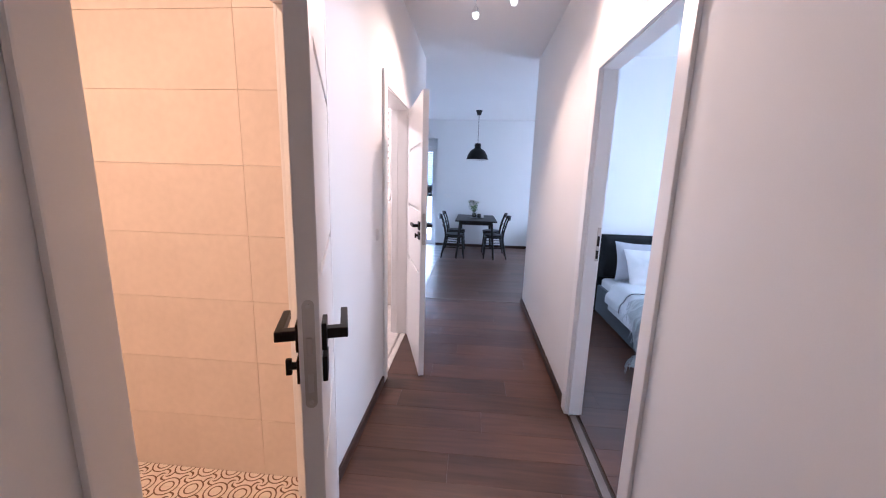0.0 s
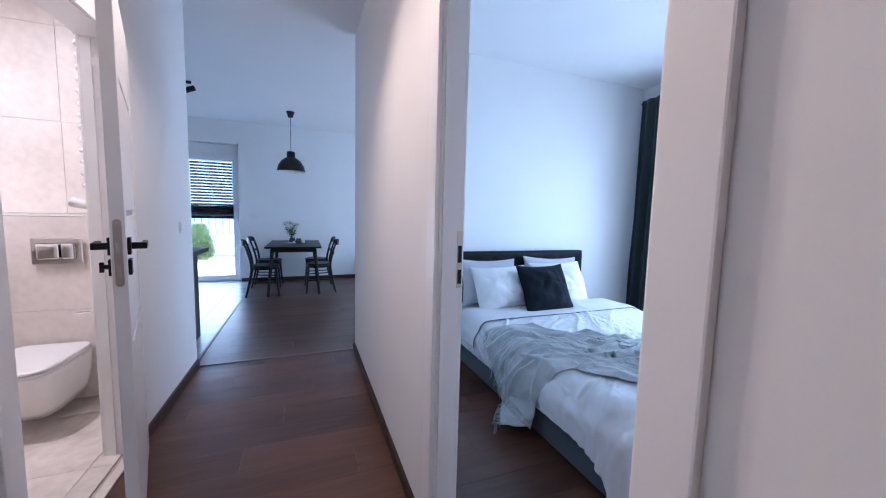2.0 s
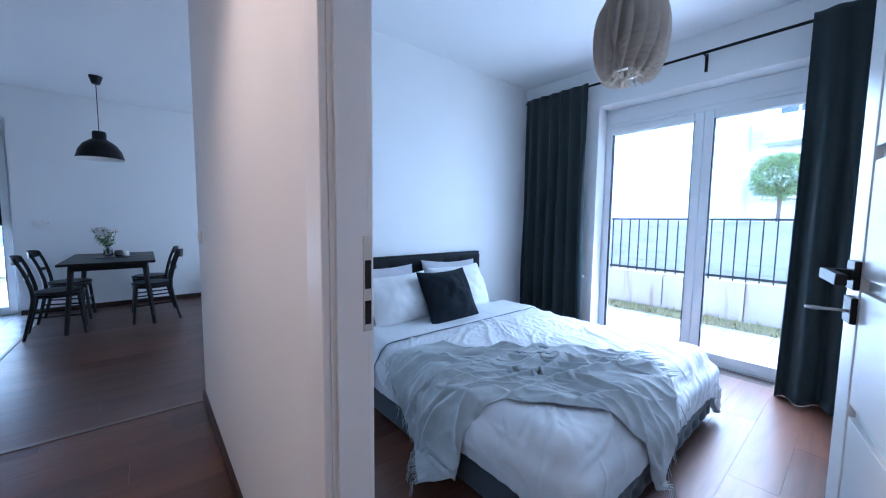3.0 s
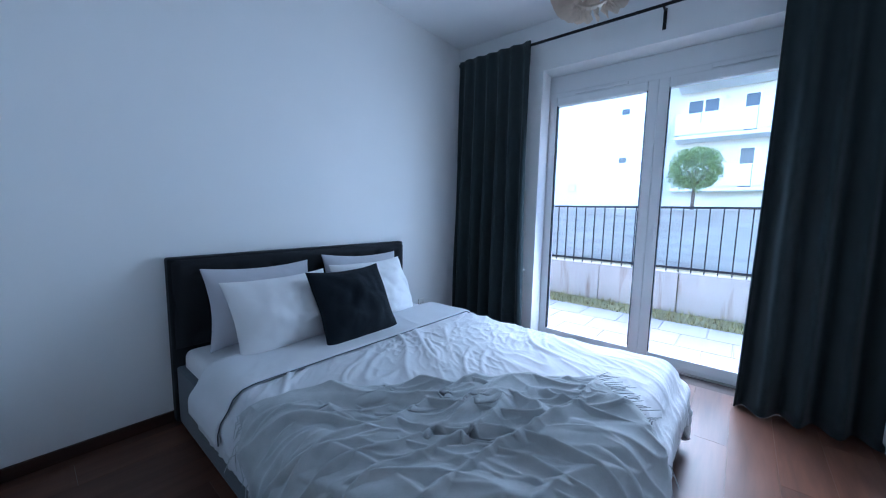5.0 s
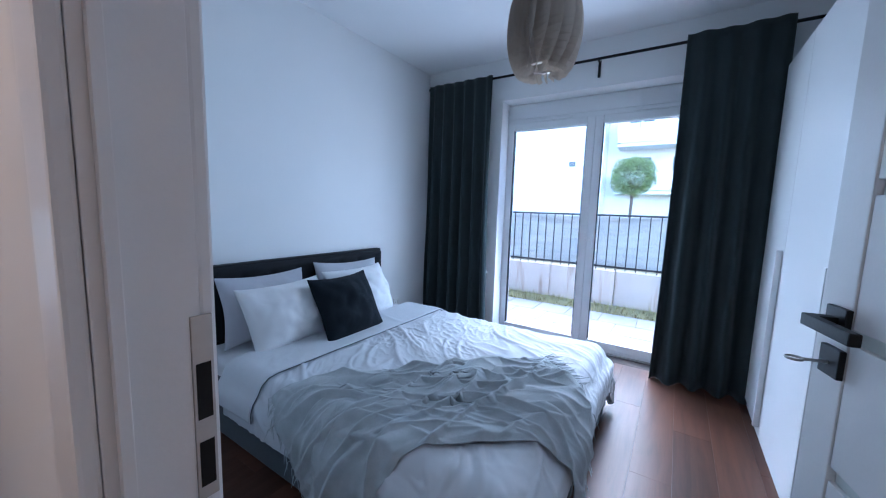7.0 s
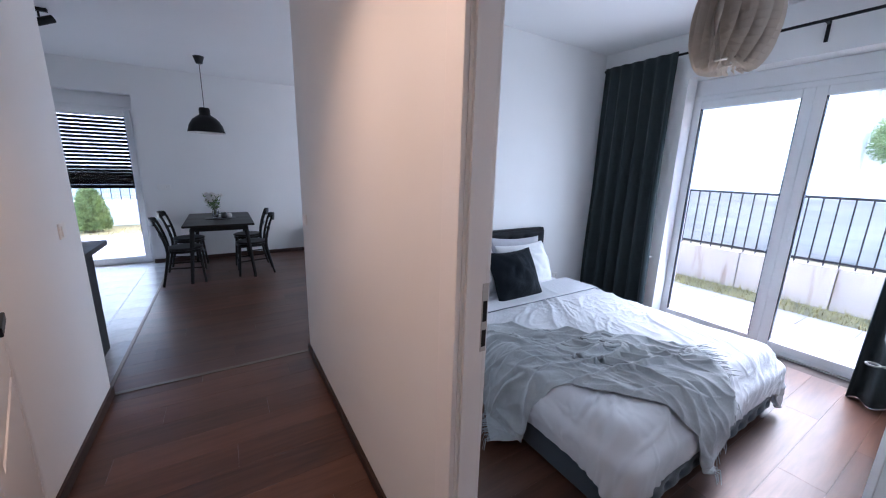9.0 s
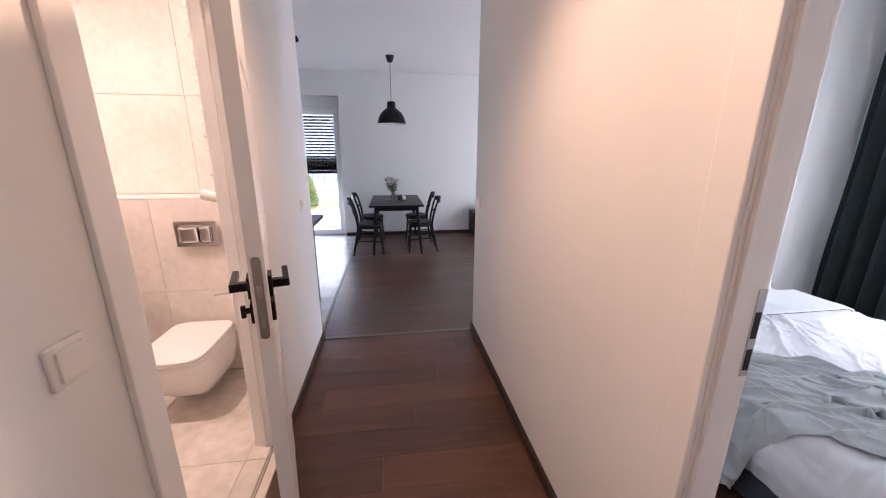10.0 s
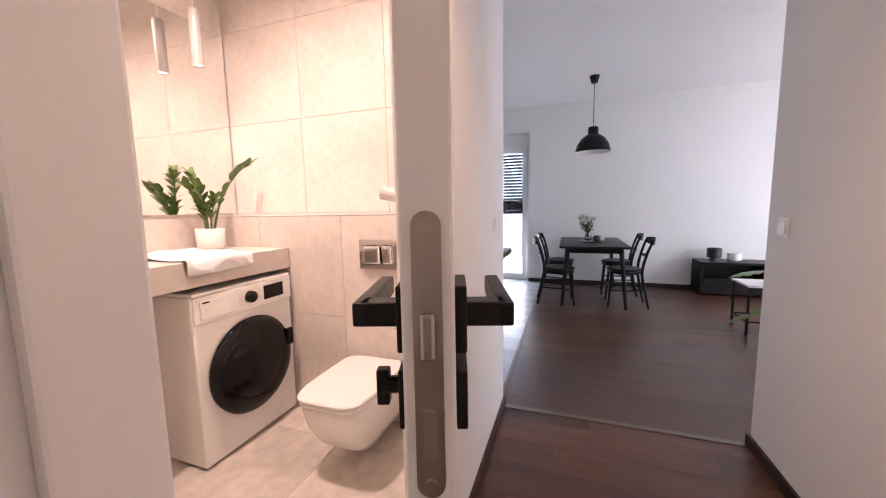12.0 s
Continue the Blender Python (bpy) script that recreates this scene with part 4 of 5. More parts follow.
wall_plate("wall_socket", pose(3.30, 3.5, 0.30), "white socket low on the wall beside the bed", "socket", "socket")
wall_plate("light_switch", pose(XL, 1.508, 1.11, 0, 0, 90), "white light switch beside the toilet door", "light switch", "switch")
wall_plate("light_switch", pose(XL, 3.33, 1.143, 0, 0, 90), "white light switch near the end of the corridor", "light switch", "switch")
wall_plate("light_switch", pose(XR, 3.46, 1.125, 0, 0, -90), "white light switch at the living room corner", "light switch", "switch")
wall_plate("light_switch", pose(-0.80, 7.48, 1.15), "white light switch beside the terrace door", "light switch", "switch")
wall_plate("wall_socket", pose(-0.72, 7.48, 1.15), "white socket beside a light switch", "socket", "socket")

# ---- corridor lamp ----
spots = thing("ceiling_spot_bar", pose(-0.075, 2.0, CEIL), "curved chrome ceiling bar with two lit spot bulbs", "ceiling lamp")
part("canopy", lathe([(0, -0.028), (0.05, -0.025), (0.055, 0.0), (0, 0.0)], 24), M_CHROME, spots)
part("bar", tube(spline([(-0.16, 0.12, -0.06), (-0.06, 0.075, -0.045), (0.04, -0.06, -0.045), (0.16, -0.12, -0.06)], 14), 0.007, 10), M_CHROME, spots)
part("stem", tube([(0, 0, -0.02), (0, 0, -0.05)], 0.008, 10), M_CHROME, spots)
for sx, sy in ((-0.125, 0.095), (0.125, -0.095)):
    part("arm", tube([(sx, sy, -0.05), (sx, sy, -0.135)], 0.006, 8), M_CHROME, spots)
    sh = lathe([(0.014, 0.0), (0.024, -0.02), (0.028, -0.045), (0.026, -0.045), (0.012, -0.005)], 20)
    sh.transform(Matrix.Translation((sx, sy, -0.13)))
    part("spot_shade", sh, M_CHROME, spots)
    bl = lathe([(0.0, -0.075), (0.016, -0.070), (0.023, -0.052), (0.022, -0.036), (0.01, -0.02)], 20)
    bl.transform(Matrix.Translation((sx, sy, -0.138)))
    ob = part("bulb", bl, M_BULB, spots, "lit frosted bulb", smooth=True)
    ob.visible_shadow = False

# ---- living room: table, chairs ----
table = thing("dining_table", pose(-0.09, 6.71, 0), "black wooden dining table with splayed round legs", "table")
part("tabletop", box(-0.40, 0.40, -0.68, 0.68, 0.722, 0.750, 0.012, 3), M_BLACKWOOD, table)
part("apron", box(-0.32, 0.32, -0.60, 0.60, 0.66, 0.7215, 0.004), M_BLACKWOOD, table)
for sx in (-1, 1):
    for sy in (-1, 1):
        part("leg", tube([(sx * 0.30, sy * 0.57, 0.70), (sx * 0.36, sy * 0.64, 0.0)], [0.028, 0.018], 12), M_BLACKWOOD, table)


def chair(m):
    """Black bentwood chair; faces local -x, back at +x."""
    c = thing("dining_chair", m, "black bentwood dining chair with a curved backrest at the table", "chair", "chairs round the table")
    st = lathe([(0, 0.438), (0.18, 0.438), (0.198, 0.447), (0.198, 0.458), (0.18, 0.466), (0.10, 0.460), (0, 0.459)], 28)
    for v in st.verts:
        v.co.y *= 1.04
        if v.co.x > 0:
            v.co.y *= 1 - 0.25 * v.co.x
    part("seat", st, M_BLACKWOOD, c, smooth=True)
    part("seat_ring", lathe([(0.172, 0.405), (0.19, 0.405), (0.19, 0.438), (0.172, 0.438), (0.172, 0.405)], 28), M_BLACKWOOD, c)
    for s in (-1, 1):
        part("front_leg", tube([(-0.150, s * 0.145, 0.44), (-0.185, s * 0.175, 0.0)], [0.017, 0.013], 10), M_BLACKWOOD, c)
        part("back_leg", tube(spline([(0.255, s * 0.165, 0.0), (0.19, s * 0.15, 0.30), (0.175, s * 0.145, 0.46), (0.215, s * 0.165, 0.66), (0.27, s * 0.175, 0.82)], 14),
                              [0.013, 0.014, 0.016, 0.017, 0.018, 0.018, 0.018, 0.017, 0.017, 0.016, 0.015, 0.015, 0.014, 0.013], 10), M_BLACKWOOD, c)
        part("stretcher", tube([(-0.172, s * 0.165, 0.20), (0.205, s * 0.155, 0.22)], 0.009, 8), M_BLACKWOOD, c)
    part("stretcher", tube([(-0.172, -0.165, 0.24), (-0.172, 0.165, 0.24)], 0.009, 8), M_BLACKWOOD, c)

    def rail(z, h, bow, x):
        b = bmesh.new()
        k = 13
        vs = []
        for i in range(k):
            s = 2 * i / (k - 1) - 1
            xx, yy = x + bow * (1 - s * s), 0.185 * s
            hh = h * (1 - 0.35 * s * s)
            vs.append([b.verts.new((xx + dx, yy, z + dz)) for dx, dz in ((-0.007, -hh / 2), (0.007, -hh / 2), (0.016, hh / 2), (0.002, hh / 2))])
        for a, d2 in zip(vs, vs[1:]):
            for q in range(4):
                b.faces.new((a[q], a[(q + 1) % 4], d2[(q + 1) % 4], d2[q]))
        b.faces.new(vs[0][::-1])
        b.faces.new(vs[-1])
        bmesh.ops.recalc_face_normals(b, faces=b.faces)
        return b

    part("top_rail", rail(0.80, 0.095, 0.045, 0.262), M_BLACKWOOD, c, "curved top rail")
    part("back_slat", rail(0.62, 0.035, 0.035, 0.198), M_BLACKWOOD, c)
    return c


ch = chair(pose(0.27, 6.33, 0))
copy_thing(ch, pose(0.26, 6.98, 0, 0, 0, -4))
copy_thing(ch, pose(-0.50, 6.25, 0, 0, 0, 184))
copy_thing(ch, pose(-0.50, 6.95, 0, 0, 0, 178))

tray = thing("round_tray", pose(-0.08, 6.72, 0.7505), "dark round woven placemat on the dining table", "placemat")
part("mat", lathe([(0, 0), (0.19, 0), (0.195, 0.006), (0.18, 0.008), (0, 0.006)], 40), M_KTOP, tray)
vase = thing("flower_vase", pose(-0.13, 6.76, 0.758), "glass vase with white flowers on the dining table", "vase")
part("jar", lathe([(0, 0), (0.04, 0), (0.045, 0.02), (0.04, 0.09), (0.03, 0.12), (0.036, 0.14), (0.033, 0.14), (0.027, 0.12), (0.037, 0.09), (0.04, 0.02), (0, 0.006)], 24), M_GLASS, vase, smooth=True)
rng = random.Random(11)
for k in range(22):
    a, r, hgt = rng.uniform(0, 6.28), rng.uniform(0.02, 0.14), rng.uniform(0.20, 0.34)
    tip = Vector((r * math.cos(a), r * math.sin(a), hgt))
    part("stalk", tube(spline([(0, 0, 0.02), (tip.x * 0.3, tip.y * 0.3, 0.13), tip], 7), 0.0022, 5), M_STEM, vase)
    if k % 3:
        fl = bmesh.new()
        for q in range(12):
            f = lathe([(0, 0), (0.015, 0.007), (0.020, 0.014)], 6)
            merge(fl, f, Matrix.Translation(tip) @ pose(rng.uniform(-.02, .02), rng.uniform(-.02, .02), rng.uniform(-.01, .015), rng.uniform(-60, 60), rng.uniform(-60, 60), 0))
        part("blossom", fl, M_POTW, vase, "small white blossoms")
    for q in range(7):
        g = bmesh.new()
        vs = [g.verts.new(p) for p in ((0, 0, 0), (0.010, 0.02, 0.004), (0, 0.05, 0), (-0.010, 0.02, 0.004))]
        g.faces.new(vs)
        g.transform(Matrix.Translation(tip * rng.uniform(0.55, 0.97)) @ pose(0, 0, 0, rng.uniform(-40, 60), rng.uniform(-40, 40), rng.uniform(0, 360)))
        part("leaf", g, M_LEAF, vase)
cup = thing("candle_cup", pose(-0.03, 6.66, 0.758), "small dark cup on the dining table", "cup")
part("cup_body", lathe([(0, 0), (0.035, 0), (0.042, 0.03), (0.036, 0.075), (0.032, 0.075), (0.036, 0.03), (0, 0.01)], 24), M_KTOP, cup, smooth=True)
jug = thing("small_jar", pose(0.035, 6.68, 0.758), "small white jar beside a dark cup", "jar")
part("jar_body", lathe([(0, 0), (0.03, 0), (0.034, 0.02), (0.03, 0.055), (0.024, 0.062), (0, 0.062)], 24), M_POTW, jug, smooth=True)

lamp = thing("pendant_lamp", pose(-0.12, 6.43, CEIL), "matt black dome pendant lamp over the dining table", "pendant lamp")
part("canopy", lathe([(0, -0.085), (0.035, -0.085), (0.06, -0.004), (0.06, 0), (0, 0)], 28), M_BLACK, lamp)
part("cord", tube([(0, 0, -0.08), (0, 0, -0.61)], 0.004, 8), M_BLACK, lamp)
DROP = 0.075
part("shade", lathe([(r * 0.93, z - DROP) for r, z in ((0.0, -0.53), (0.058, -0.53), (0.066, -0.55), (0.066, -0.615), (0.10, -0.635), (0.155, -0.675), (0.20, -0.745), (0.222, -0.82), (0.226, -0.835))], 40), M_BLACK, lamp, smooth=True)
part("shade_lining", lathe([(r * 0.93, z - DROP) for r, z in ((0.224, -0.834), (0.218, -0.815), (0.195, -0.745), (0.150, -0.68), (0.09, -0.645), (0.0, -0.64))], 40), M_POTW, lamp, "white inside of the shade", smooth=True)
part("bulb", lathe([(r * 0.93, z - DROP) for r, z in ((0, -0.80), (0.025, -0.79), (0.032, -0.76), (0.022, -0.72), (0.014, -0.65))], 16), M_POTW, lamp, smooth=True)

track = thing("track_light", pose(-1.25, 5.55, CEIL), "black ceiling track with angled spot heads", "track light")
part("track", box(-0.55, 0.06, -0.016, 0.016, -0.03, 0, 0.003), M_BLACK, track)
for sx in (0.0, -0.28):
    part("joint", tube([(sx, 0, -0.03), (sx, 0, -0.075)], 0.008, 8), M_BLACK, track)
    h = cyl(0.032, -0.07, 0.07, 20, bevel=0.004)
    h.transform(pose(sx + 0.03, 0, -0.10, 0, 62, 20))
    part("spot_head", h, M_BLACK, track)

# ---- living room: TV stand, side table, kitchen unit ----
tv = thing("tv_stand", pose(1.30, 7.46, 0), "low black TV stand with an open shelf", "tv stand")
part("top", box(0, 1.5, -0.38, 0, 0.425, 0.455, 0.003), M_BLACKWOOD, tv)
part("bottom", box(0, 1.5, -0.38, 0, 0.03, 0.06, 0.003), M_BLACKWOOD, tv)
for x in (0, 0.73, 1.47):
    part("side_panel", box(x, x + 0.03, -0.378, -0.002, 0.06, 0.425, 0.002), M_BLACKWOOD, tv)
part("back_panel", box(0.03, 1.47, -0.02, -0.004, 0.06, 0.425), M_BLACKWOOD, tv)
part("drawer_front", box(0.032, 0.728, -0.384, -0.366, 0.065, 0.235, 0.002), M_BLACKWOOD, tv)
part("drawer_front", box(0.762, 1.468, -0.384, -0.366, 0.065, 0.235, 0.002), M_BLACKWOOD, tv)
for x, r, h, m_, nm in ((1.50, 0.085, 0.17, M_KTOP, "black footed planter standing on the TV stand"), (1.73, 0.078, 0.11, M_POTW, "white ceramic planter standing on the TV stand")):
    pt = thing("planter", pose(x, 7.27, 0.456), nm, "planter")
    foot = 0.045 if h > 0.15 else 0.01
    part("pot", lathe([(0, foot), (r * 0.95, foot), (r, foot + 0.02), (r, h), (r - 0.008, h), (r - 0.01, h - 0.02), (0, h - 0.02)], 32), m_, pt)
    part("foot", lathe([(0, 0), (r * 0.7, 0), (r * 0.5, foot), (0, foot)], 28), m_, pt)

side = thing("side_table", pose(1.40, 5.63, 0), "side table with a white top and thin black legs", "side table")
part("tabletop", box(-0.22, 0.35, -0.18, 0.18, 0.455, 0.475, 0.004), M_LACQ, side)
for sx in (-0.20, 0.33):
    for sy in (-0.16, 0.16):
        part("leg", box(sx - 0.009, sx + 0.009, sy - 0.009, sy + 0.009, 0, 0.455, 0.002), M_BLACK, side)
    part("rail", box(sx - 0.007, sx + 0.007, -0.15, 0.15, 0.12, 0.134, 0.002), M_BLACK, side)
for sy in (-0.16, 0.16):
    part("rail", box(-0.19, 0.32, sy - 0.007, sy + 0.007, 0.12, 0.134, 0.002), M_BLACK, side)


def big_leaf(w, l, notch):
    """Broad drooping leaf with lobes cut into its rim."""
    b = bmesh.new()
    n = 12
    rows = []
    for i in range(n + 1):
        v = i / n
        hw = w / 2 * math.sin(math.pi * min(v * 1.0 + 0.04, 1)) ** 0.7 * (1 - notch * (i % 3 == 2))
        rows.append([b.verts.new((s * hw, l * v, -0.25 * l * v * v - 0.12 * abs(s) * hw)) for s in (-1, -0.5, 0, 0.5, 1)])
    for a, c in zip(rows, rows[1:]):
        for k in range(4):
            b.faces.new((a[k], a[k + 1], c[k + 1], c[k]))
    return b


mon = thing("monstera_plant", pose(1.52, 5.30, 0), "monstera with broad green leaves in a dark pot on the floor", "plant")
part("pot", lathe([(0, 0), (0.10, 0), (0.13, 0.22), (0.12, 0.22), (0.11, 0.19), (0, 0.19)], 28), M_KTOP, mon)
for a, r, z, tilt in ((178, 0.27, 0.64, -2), (165, 0.30, 0.24, -20), (205, 0.20, 0.36, 0), (60, 0.25, 0.55, -5), (300, 0.28, 0.45, -12), (20, 0.2, 0.62, 5)):
    p = Vector((r * math.cos(radians(a)), r * math.sin(radians(a)), z))
    part("stalk", tube(spline([(0, 0, 0.18), (p.x * 0.5, p.y * 0.5, max(z, 0.3) * 0.9), p], 9), 0.005, 6), M_STEM, mon)
    g = big_leaf(0.17, 0.28, 0.35)
    g.transform(Matrix.Translation(p) @ pose(0, 0, 0, tilt, 0, a - 90))
    part("leaf", g, M_LEAF, mon, smooth=True)

unit = thing("kitchen_unit", pose(-0.93, 3.6, 0), "dark grey kitchen base unit at the end of the run", "cabinet")
part("body", box(-0.6, -0.012, 0.005, 0.80, 0.10, 0.86, 0.002), M_KFRONT, unit)
part("end_panel", box(-0.012, 0.006, 0.005, 0.82, 0.0, 0.86, 0.002), M_KFRONT, unit)
part("plinth", box(-0.6, -0.02, 0.005, 0.74, 0.0, 0.10), M_BLACK, unit)
kd = part("cabinet_door", box(-0.597, -0.003 - 0.012, 0.801, 0.82, 0.105, 0.855, 0.002), M_KFRONT, unit)
part("handle", box(-0.56, -0.05, 0.82, 0.835, 0.81, 0.825, 0.003), M_BLACK, kd)
unit2 = thing("kitchen_unit", pose(-2.13, 3.6, 0), "dark grey kitchen base units under a dark worktop", "cabinet")
part("body", box(-1.3, 0.598, 0.005, 0.80, 0.10, 0.86, 0.002), M_KFRONT, unit2)
part("plinth", box(-1.3, 0.598, 0.005, 0.74, 0.0, 0.10), M_BLACK, unit2)
for k in range(3):
    part("cabinet_door", box(-1.3 + k * 0.632, -1.3 + (k + 1) * 0.632 - 0.004, 0.801, 0.82, 0.105, 0.855, 0.002), M_KFRONT, unit2)
solid("worktop", box(-3.44, -0.83, 3.605, 4.44, 0.862, 0.90, 0.003), M_KTOP, "dark kitchen worktop on the base units", "worktop")

# ---- toilet room ----
wm = thing("washing_machine", pose(-2.275, 2.897, 0.004), "white front-loading washing machine with a dark round door", "washing machine")
part("cabinet", box(-0.28, 0.28, -0.300, 0.300, 0.012, 0.845, 0.012, 3), M_APPL, wm)
part("top_plate", box(-0.275, 0.285, -0.298, 0.298, 0.846, 0.862, 0.005), M_APPL, wm)
part("control_panel", box(0.278, 0.292, -0.297, 0.297, 0.715, 0.845, 0.006, 3), M_APPL, wm)
dp = part("detergent_drawer", box(0.289, 0.298, -0.27, -0.10, 0.735, 0.825, 0.004), M_APPL, wm)
part("drawer_grip", box(0.2975, 0.2995, -0.245, -0.125, 0.758, 0.795, 0.001), M_SWITCH, dp)
kb = lathe([(0.0, 0.028), (0.026, 0.028), (0.029, 0.024), (0.031, 0.0)], 28)
kb.transform(pose(0.291, 0.005, 0.785, 0, 90, 0))
part("program_knob", kb, M_BLACK, wm, "black programme knob", smooth=True)
part("display", box(0.290, 0.2945, 0.095, 0.235, 0.745, 0.822, 0.003), M_DARKGLASS, wm, "dark display window")
for k in range(6):
    part("mark", box(0.2922, 0.2930, -0.066, -0.043, 0.752 + k * 0.012, 0.754 + k * 0.012), M_ALU, wm)
    part("mark", box(0.2922, 0.2930, 0.05, 0.073, 0.752 + k * 0.012, 0.754 + k * 0.012), M_ALU, wm)
part("maker_mark", box(0.2982, 0.2988, -0.262, -0.225, 0.812, 0.819), M_BLACK, wm, "small dark maker's mark")
ringp = lathe([(0.165, -0.01), (0.235, -0.012), (0.253, 0.0), (0.257, 0.016), (0.245, 0.030), (0.205, 0.038), (0.17, 0.036)], 56)
ringp.transform(pose(0.281, 0.0, 0.42, 0, 90, 0))
wd = part("porthole", ringp, M_DARKGLASS, wm, "dark door ring", smooth=True)
gl = lathe([(0.0, 0.048), (0.07, 0.046), (0.13, 0.042), (0.172, 0.036)], 56)
gl.transform(pose(0.281, 0.0, 0.42, 0, 90, 0))
part("porthole_glass", gl, M_DARKGLASS, wd, "smoked glass", smooth=True)
part("door_grip", box(0.300, 0.326, 0.215, 0.262, 0.44, 0.54, 0.010, 3), M_DARKGLASS, wm, "dark door grip")
fl = lathe([(0, 0.003), (0.034, 0.002), (0.036, 0)], 24)
fl.transform(pose(0.281, 0.20, 0.09, 0, 90, 0))
part("filter_cover", fl, M_APPL, wm)
for sy in (-0.25, 0.25):
    for sx in (-0.22, 0.22):
        part("foot", box(sx - 0.02, sx + 0.02, sy - 0.02, sy + 0.02, 0, 0.013, 0.002), M_BLACK, wm)

solid("vanity_worktop", box(-2.605, -2.0, 1.55, 3.218, 0.895, 1.015, 0.003), M_WORKTOP, "thick beige stone-look worktop over the washing machine", "worktop")
solid("mirror", box(-2.604, -2.598, 1.60, 3.392, 1.226, 2.40, 0.001), M_MIRROR, "large frameless wall mirror above the worktop", "mirror")

pot = thing("potted_plant", pose(-2.455, 3.075, 1.0155), "green zamioculcas in a white pot on the worktop", "plant")
part("pot", lathe([(0, 0), (0.070, 0), (0.075, 0.01), (0.079, 0.125), (0.073, 0.125), (0.070, 0.11), (0, 0.11)], 32), M_POTW, pot, smooth=True)
rng = random.Random(4)


def zz_leaf(l, w):
    b = bmesh.new()
    rows = []
    for i in range(7):
        v = i / 6
        hw = w / 2 * math.sin(math.pi * min(v * 0.93 + 0.05, 1)) ** 0.8
        rows.append([b.verts.new((s * hw, l * v, 0.10 * l * math.sin(v * 2.4) + 0.18 * abs(s) * hw)) for s in (-1, 0, 1)])
    for a, c in zip(rows, rows[1:]):
        for k in range(2):
            b.faces.new((a[k], a[k + 1], c[k + 1], c[k]))
    return b


for a, r, hgt, nl in ((38, 0.25, 0.41, 8), (262, 0.27, 0.27, 7), (205, 0.20, 0.34, 6), (300, 0.13, 0.27, 6), (345, 0.12, 0.20, 5), (235, 0.12, 0.17, 5)):
    dx, dy = math.cos(radians(a)), math.sin(radians(a))
    if dx < 0:
        r *= 0.45
    path = spline([(0.02 * dx, 0.02 * dy, 0.10), (0.3 * r * dx, 0.3 * r * dy, 0.10 + 0.5 * hgt), (0.7 * r * dx, 0.7 * r * dy, 0.10 + 0.88 * hgt), (r * dx, r * dy, 0.10 + hgt)], 16)
    part("stalk", tube(path, [0.007 - 0.0003 * k for k in range(16)], 6), M_STEM, pot)
    for k in range(nl):
        p = path[4] if k == 0 else path[4 + int(k * 11 / nl)]
        for s in (-1, 1):
            g = zz_leaf(rng.uniform(0.060, 0.082), rng.uniform(0.032, 0.042))
            g.transform(Matrix.Translation(p) @ pose(0, 0, 0, rng.uniform(25, 55), 0, a - 90 + s * rng.uniform(35, 75)))
            part("leaf", g, M_LEAF, pot, smooth=True)
    g = zz_leaf(0.06, 0.026)
    g.transform(Matrix.Translation(path[-1]) @ pose(0, 0, 0, 40, 0, a - 90))
    part("leaf", g, M_LEAF, pot, smooth=True)

W, wu, wv = sheet(-2.42, -1.96, 2.60, 2.92, 1.075, 44, 34, 1.16, 1.12, 0.05, 8.0, 6)
W = cloth(W, wu, wv, (((-2.295, 2.384, 0.955), (0.31, 0.834, 0.06), 0.004),), 60, 0.006, 0.9, 0.15, grip=0.8)
W = rumple(finer(W, 1), ((0.030, 2.0, 7.0, 1.6, 0.6), (0.012, 6.0, 14.0, 1.5, 1.1)), 2.2)
towel = thing("hand_towel", pose(-2.15, 2.75, 1.016), "crumpled white hand towel on the worktop", "towel")
hang("cloth", W, M_PILWHITE, towel, 0.004)

lampb = thing("pendant_lamp", pose(-2.447, 3.09, 2.085), "slim grey tube pendant lamp hanging beside the mirror", "pendant lamp")
tb = lathe([(0.026, 0.006), (0.030, 0.0), (0.031, 0.004), (0.031, 0.30), (0.028, 0.31), (0.0, 0.312)], 28)
part("tube_shade", tb, M_TUBE, lampb, "grey metal tube", smooth=True)
part("bulb", lathe([(0, 0.004), (0.024, 0.006), (0.025, 0.02), (0, 0.03)], 20), M_BULB, lampb, "lit bulb").visible_shadow = False
part("cord", tube([(0, 0, 0.31), (0, 0, 0.42)], 0.003, 8), M_POTW, lampb)
part("hook_ring", tube([(0.025 * math.cos(k * math.pi / 8), 0, 0.445 + 0.025 * math.sin(k * math.pi / 8)) for k in range(17)], 0.004, 8), M_POTW, lampb)
part("ceiling_cord", tube([(0, 0, 0.47), (0, 0, CEIL - 2.085)], 0.003, 8), M_POTW, lampb)

toilet = thing("toilet", pose(-1.385, 3.208, 0.004), "white wall-hung toilet with a slim closed lid", "toilet")


def rim(n, w, l, z, sq=0.72, back=0.0):
    """Outline of a bowl: square at the wall, rounded at the front (towards -y)."""
    out = []
    for k in range(n):
        a = 2 * math.pi * k / n
        c, s = math.cos(a), math.sin(a)
        e = 2.0 / (2.0 if s < 0 else 9.0)
        ee = 0.40 if s < 0 else 0.25
        x = w / 2 * math.copysign(abs(c) ** ee, c)
        y = (l * 0.55) * math.copysign(abs(s) ** 0.55, s) if s < 0 else l * 0.45 * abs(s) ** 0.25
        out.append(Vector((x, y - l * 0.45 - back, z)))
    return out


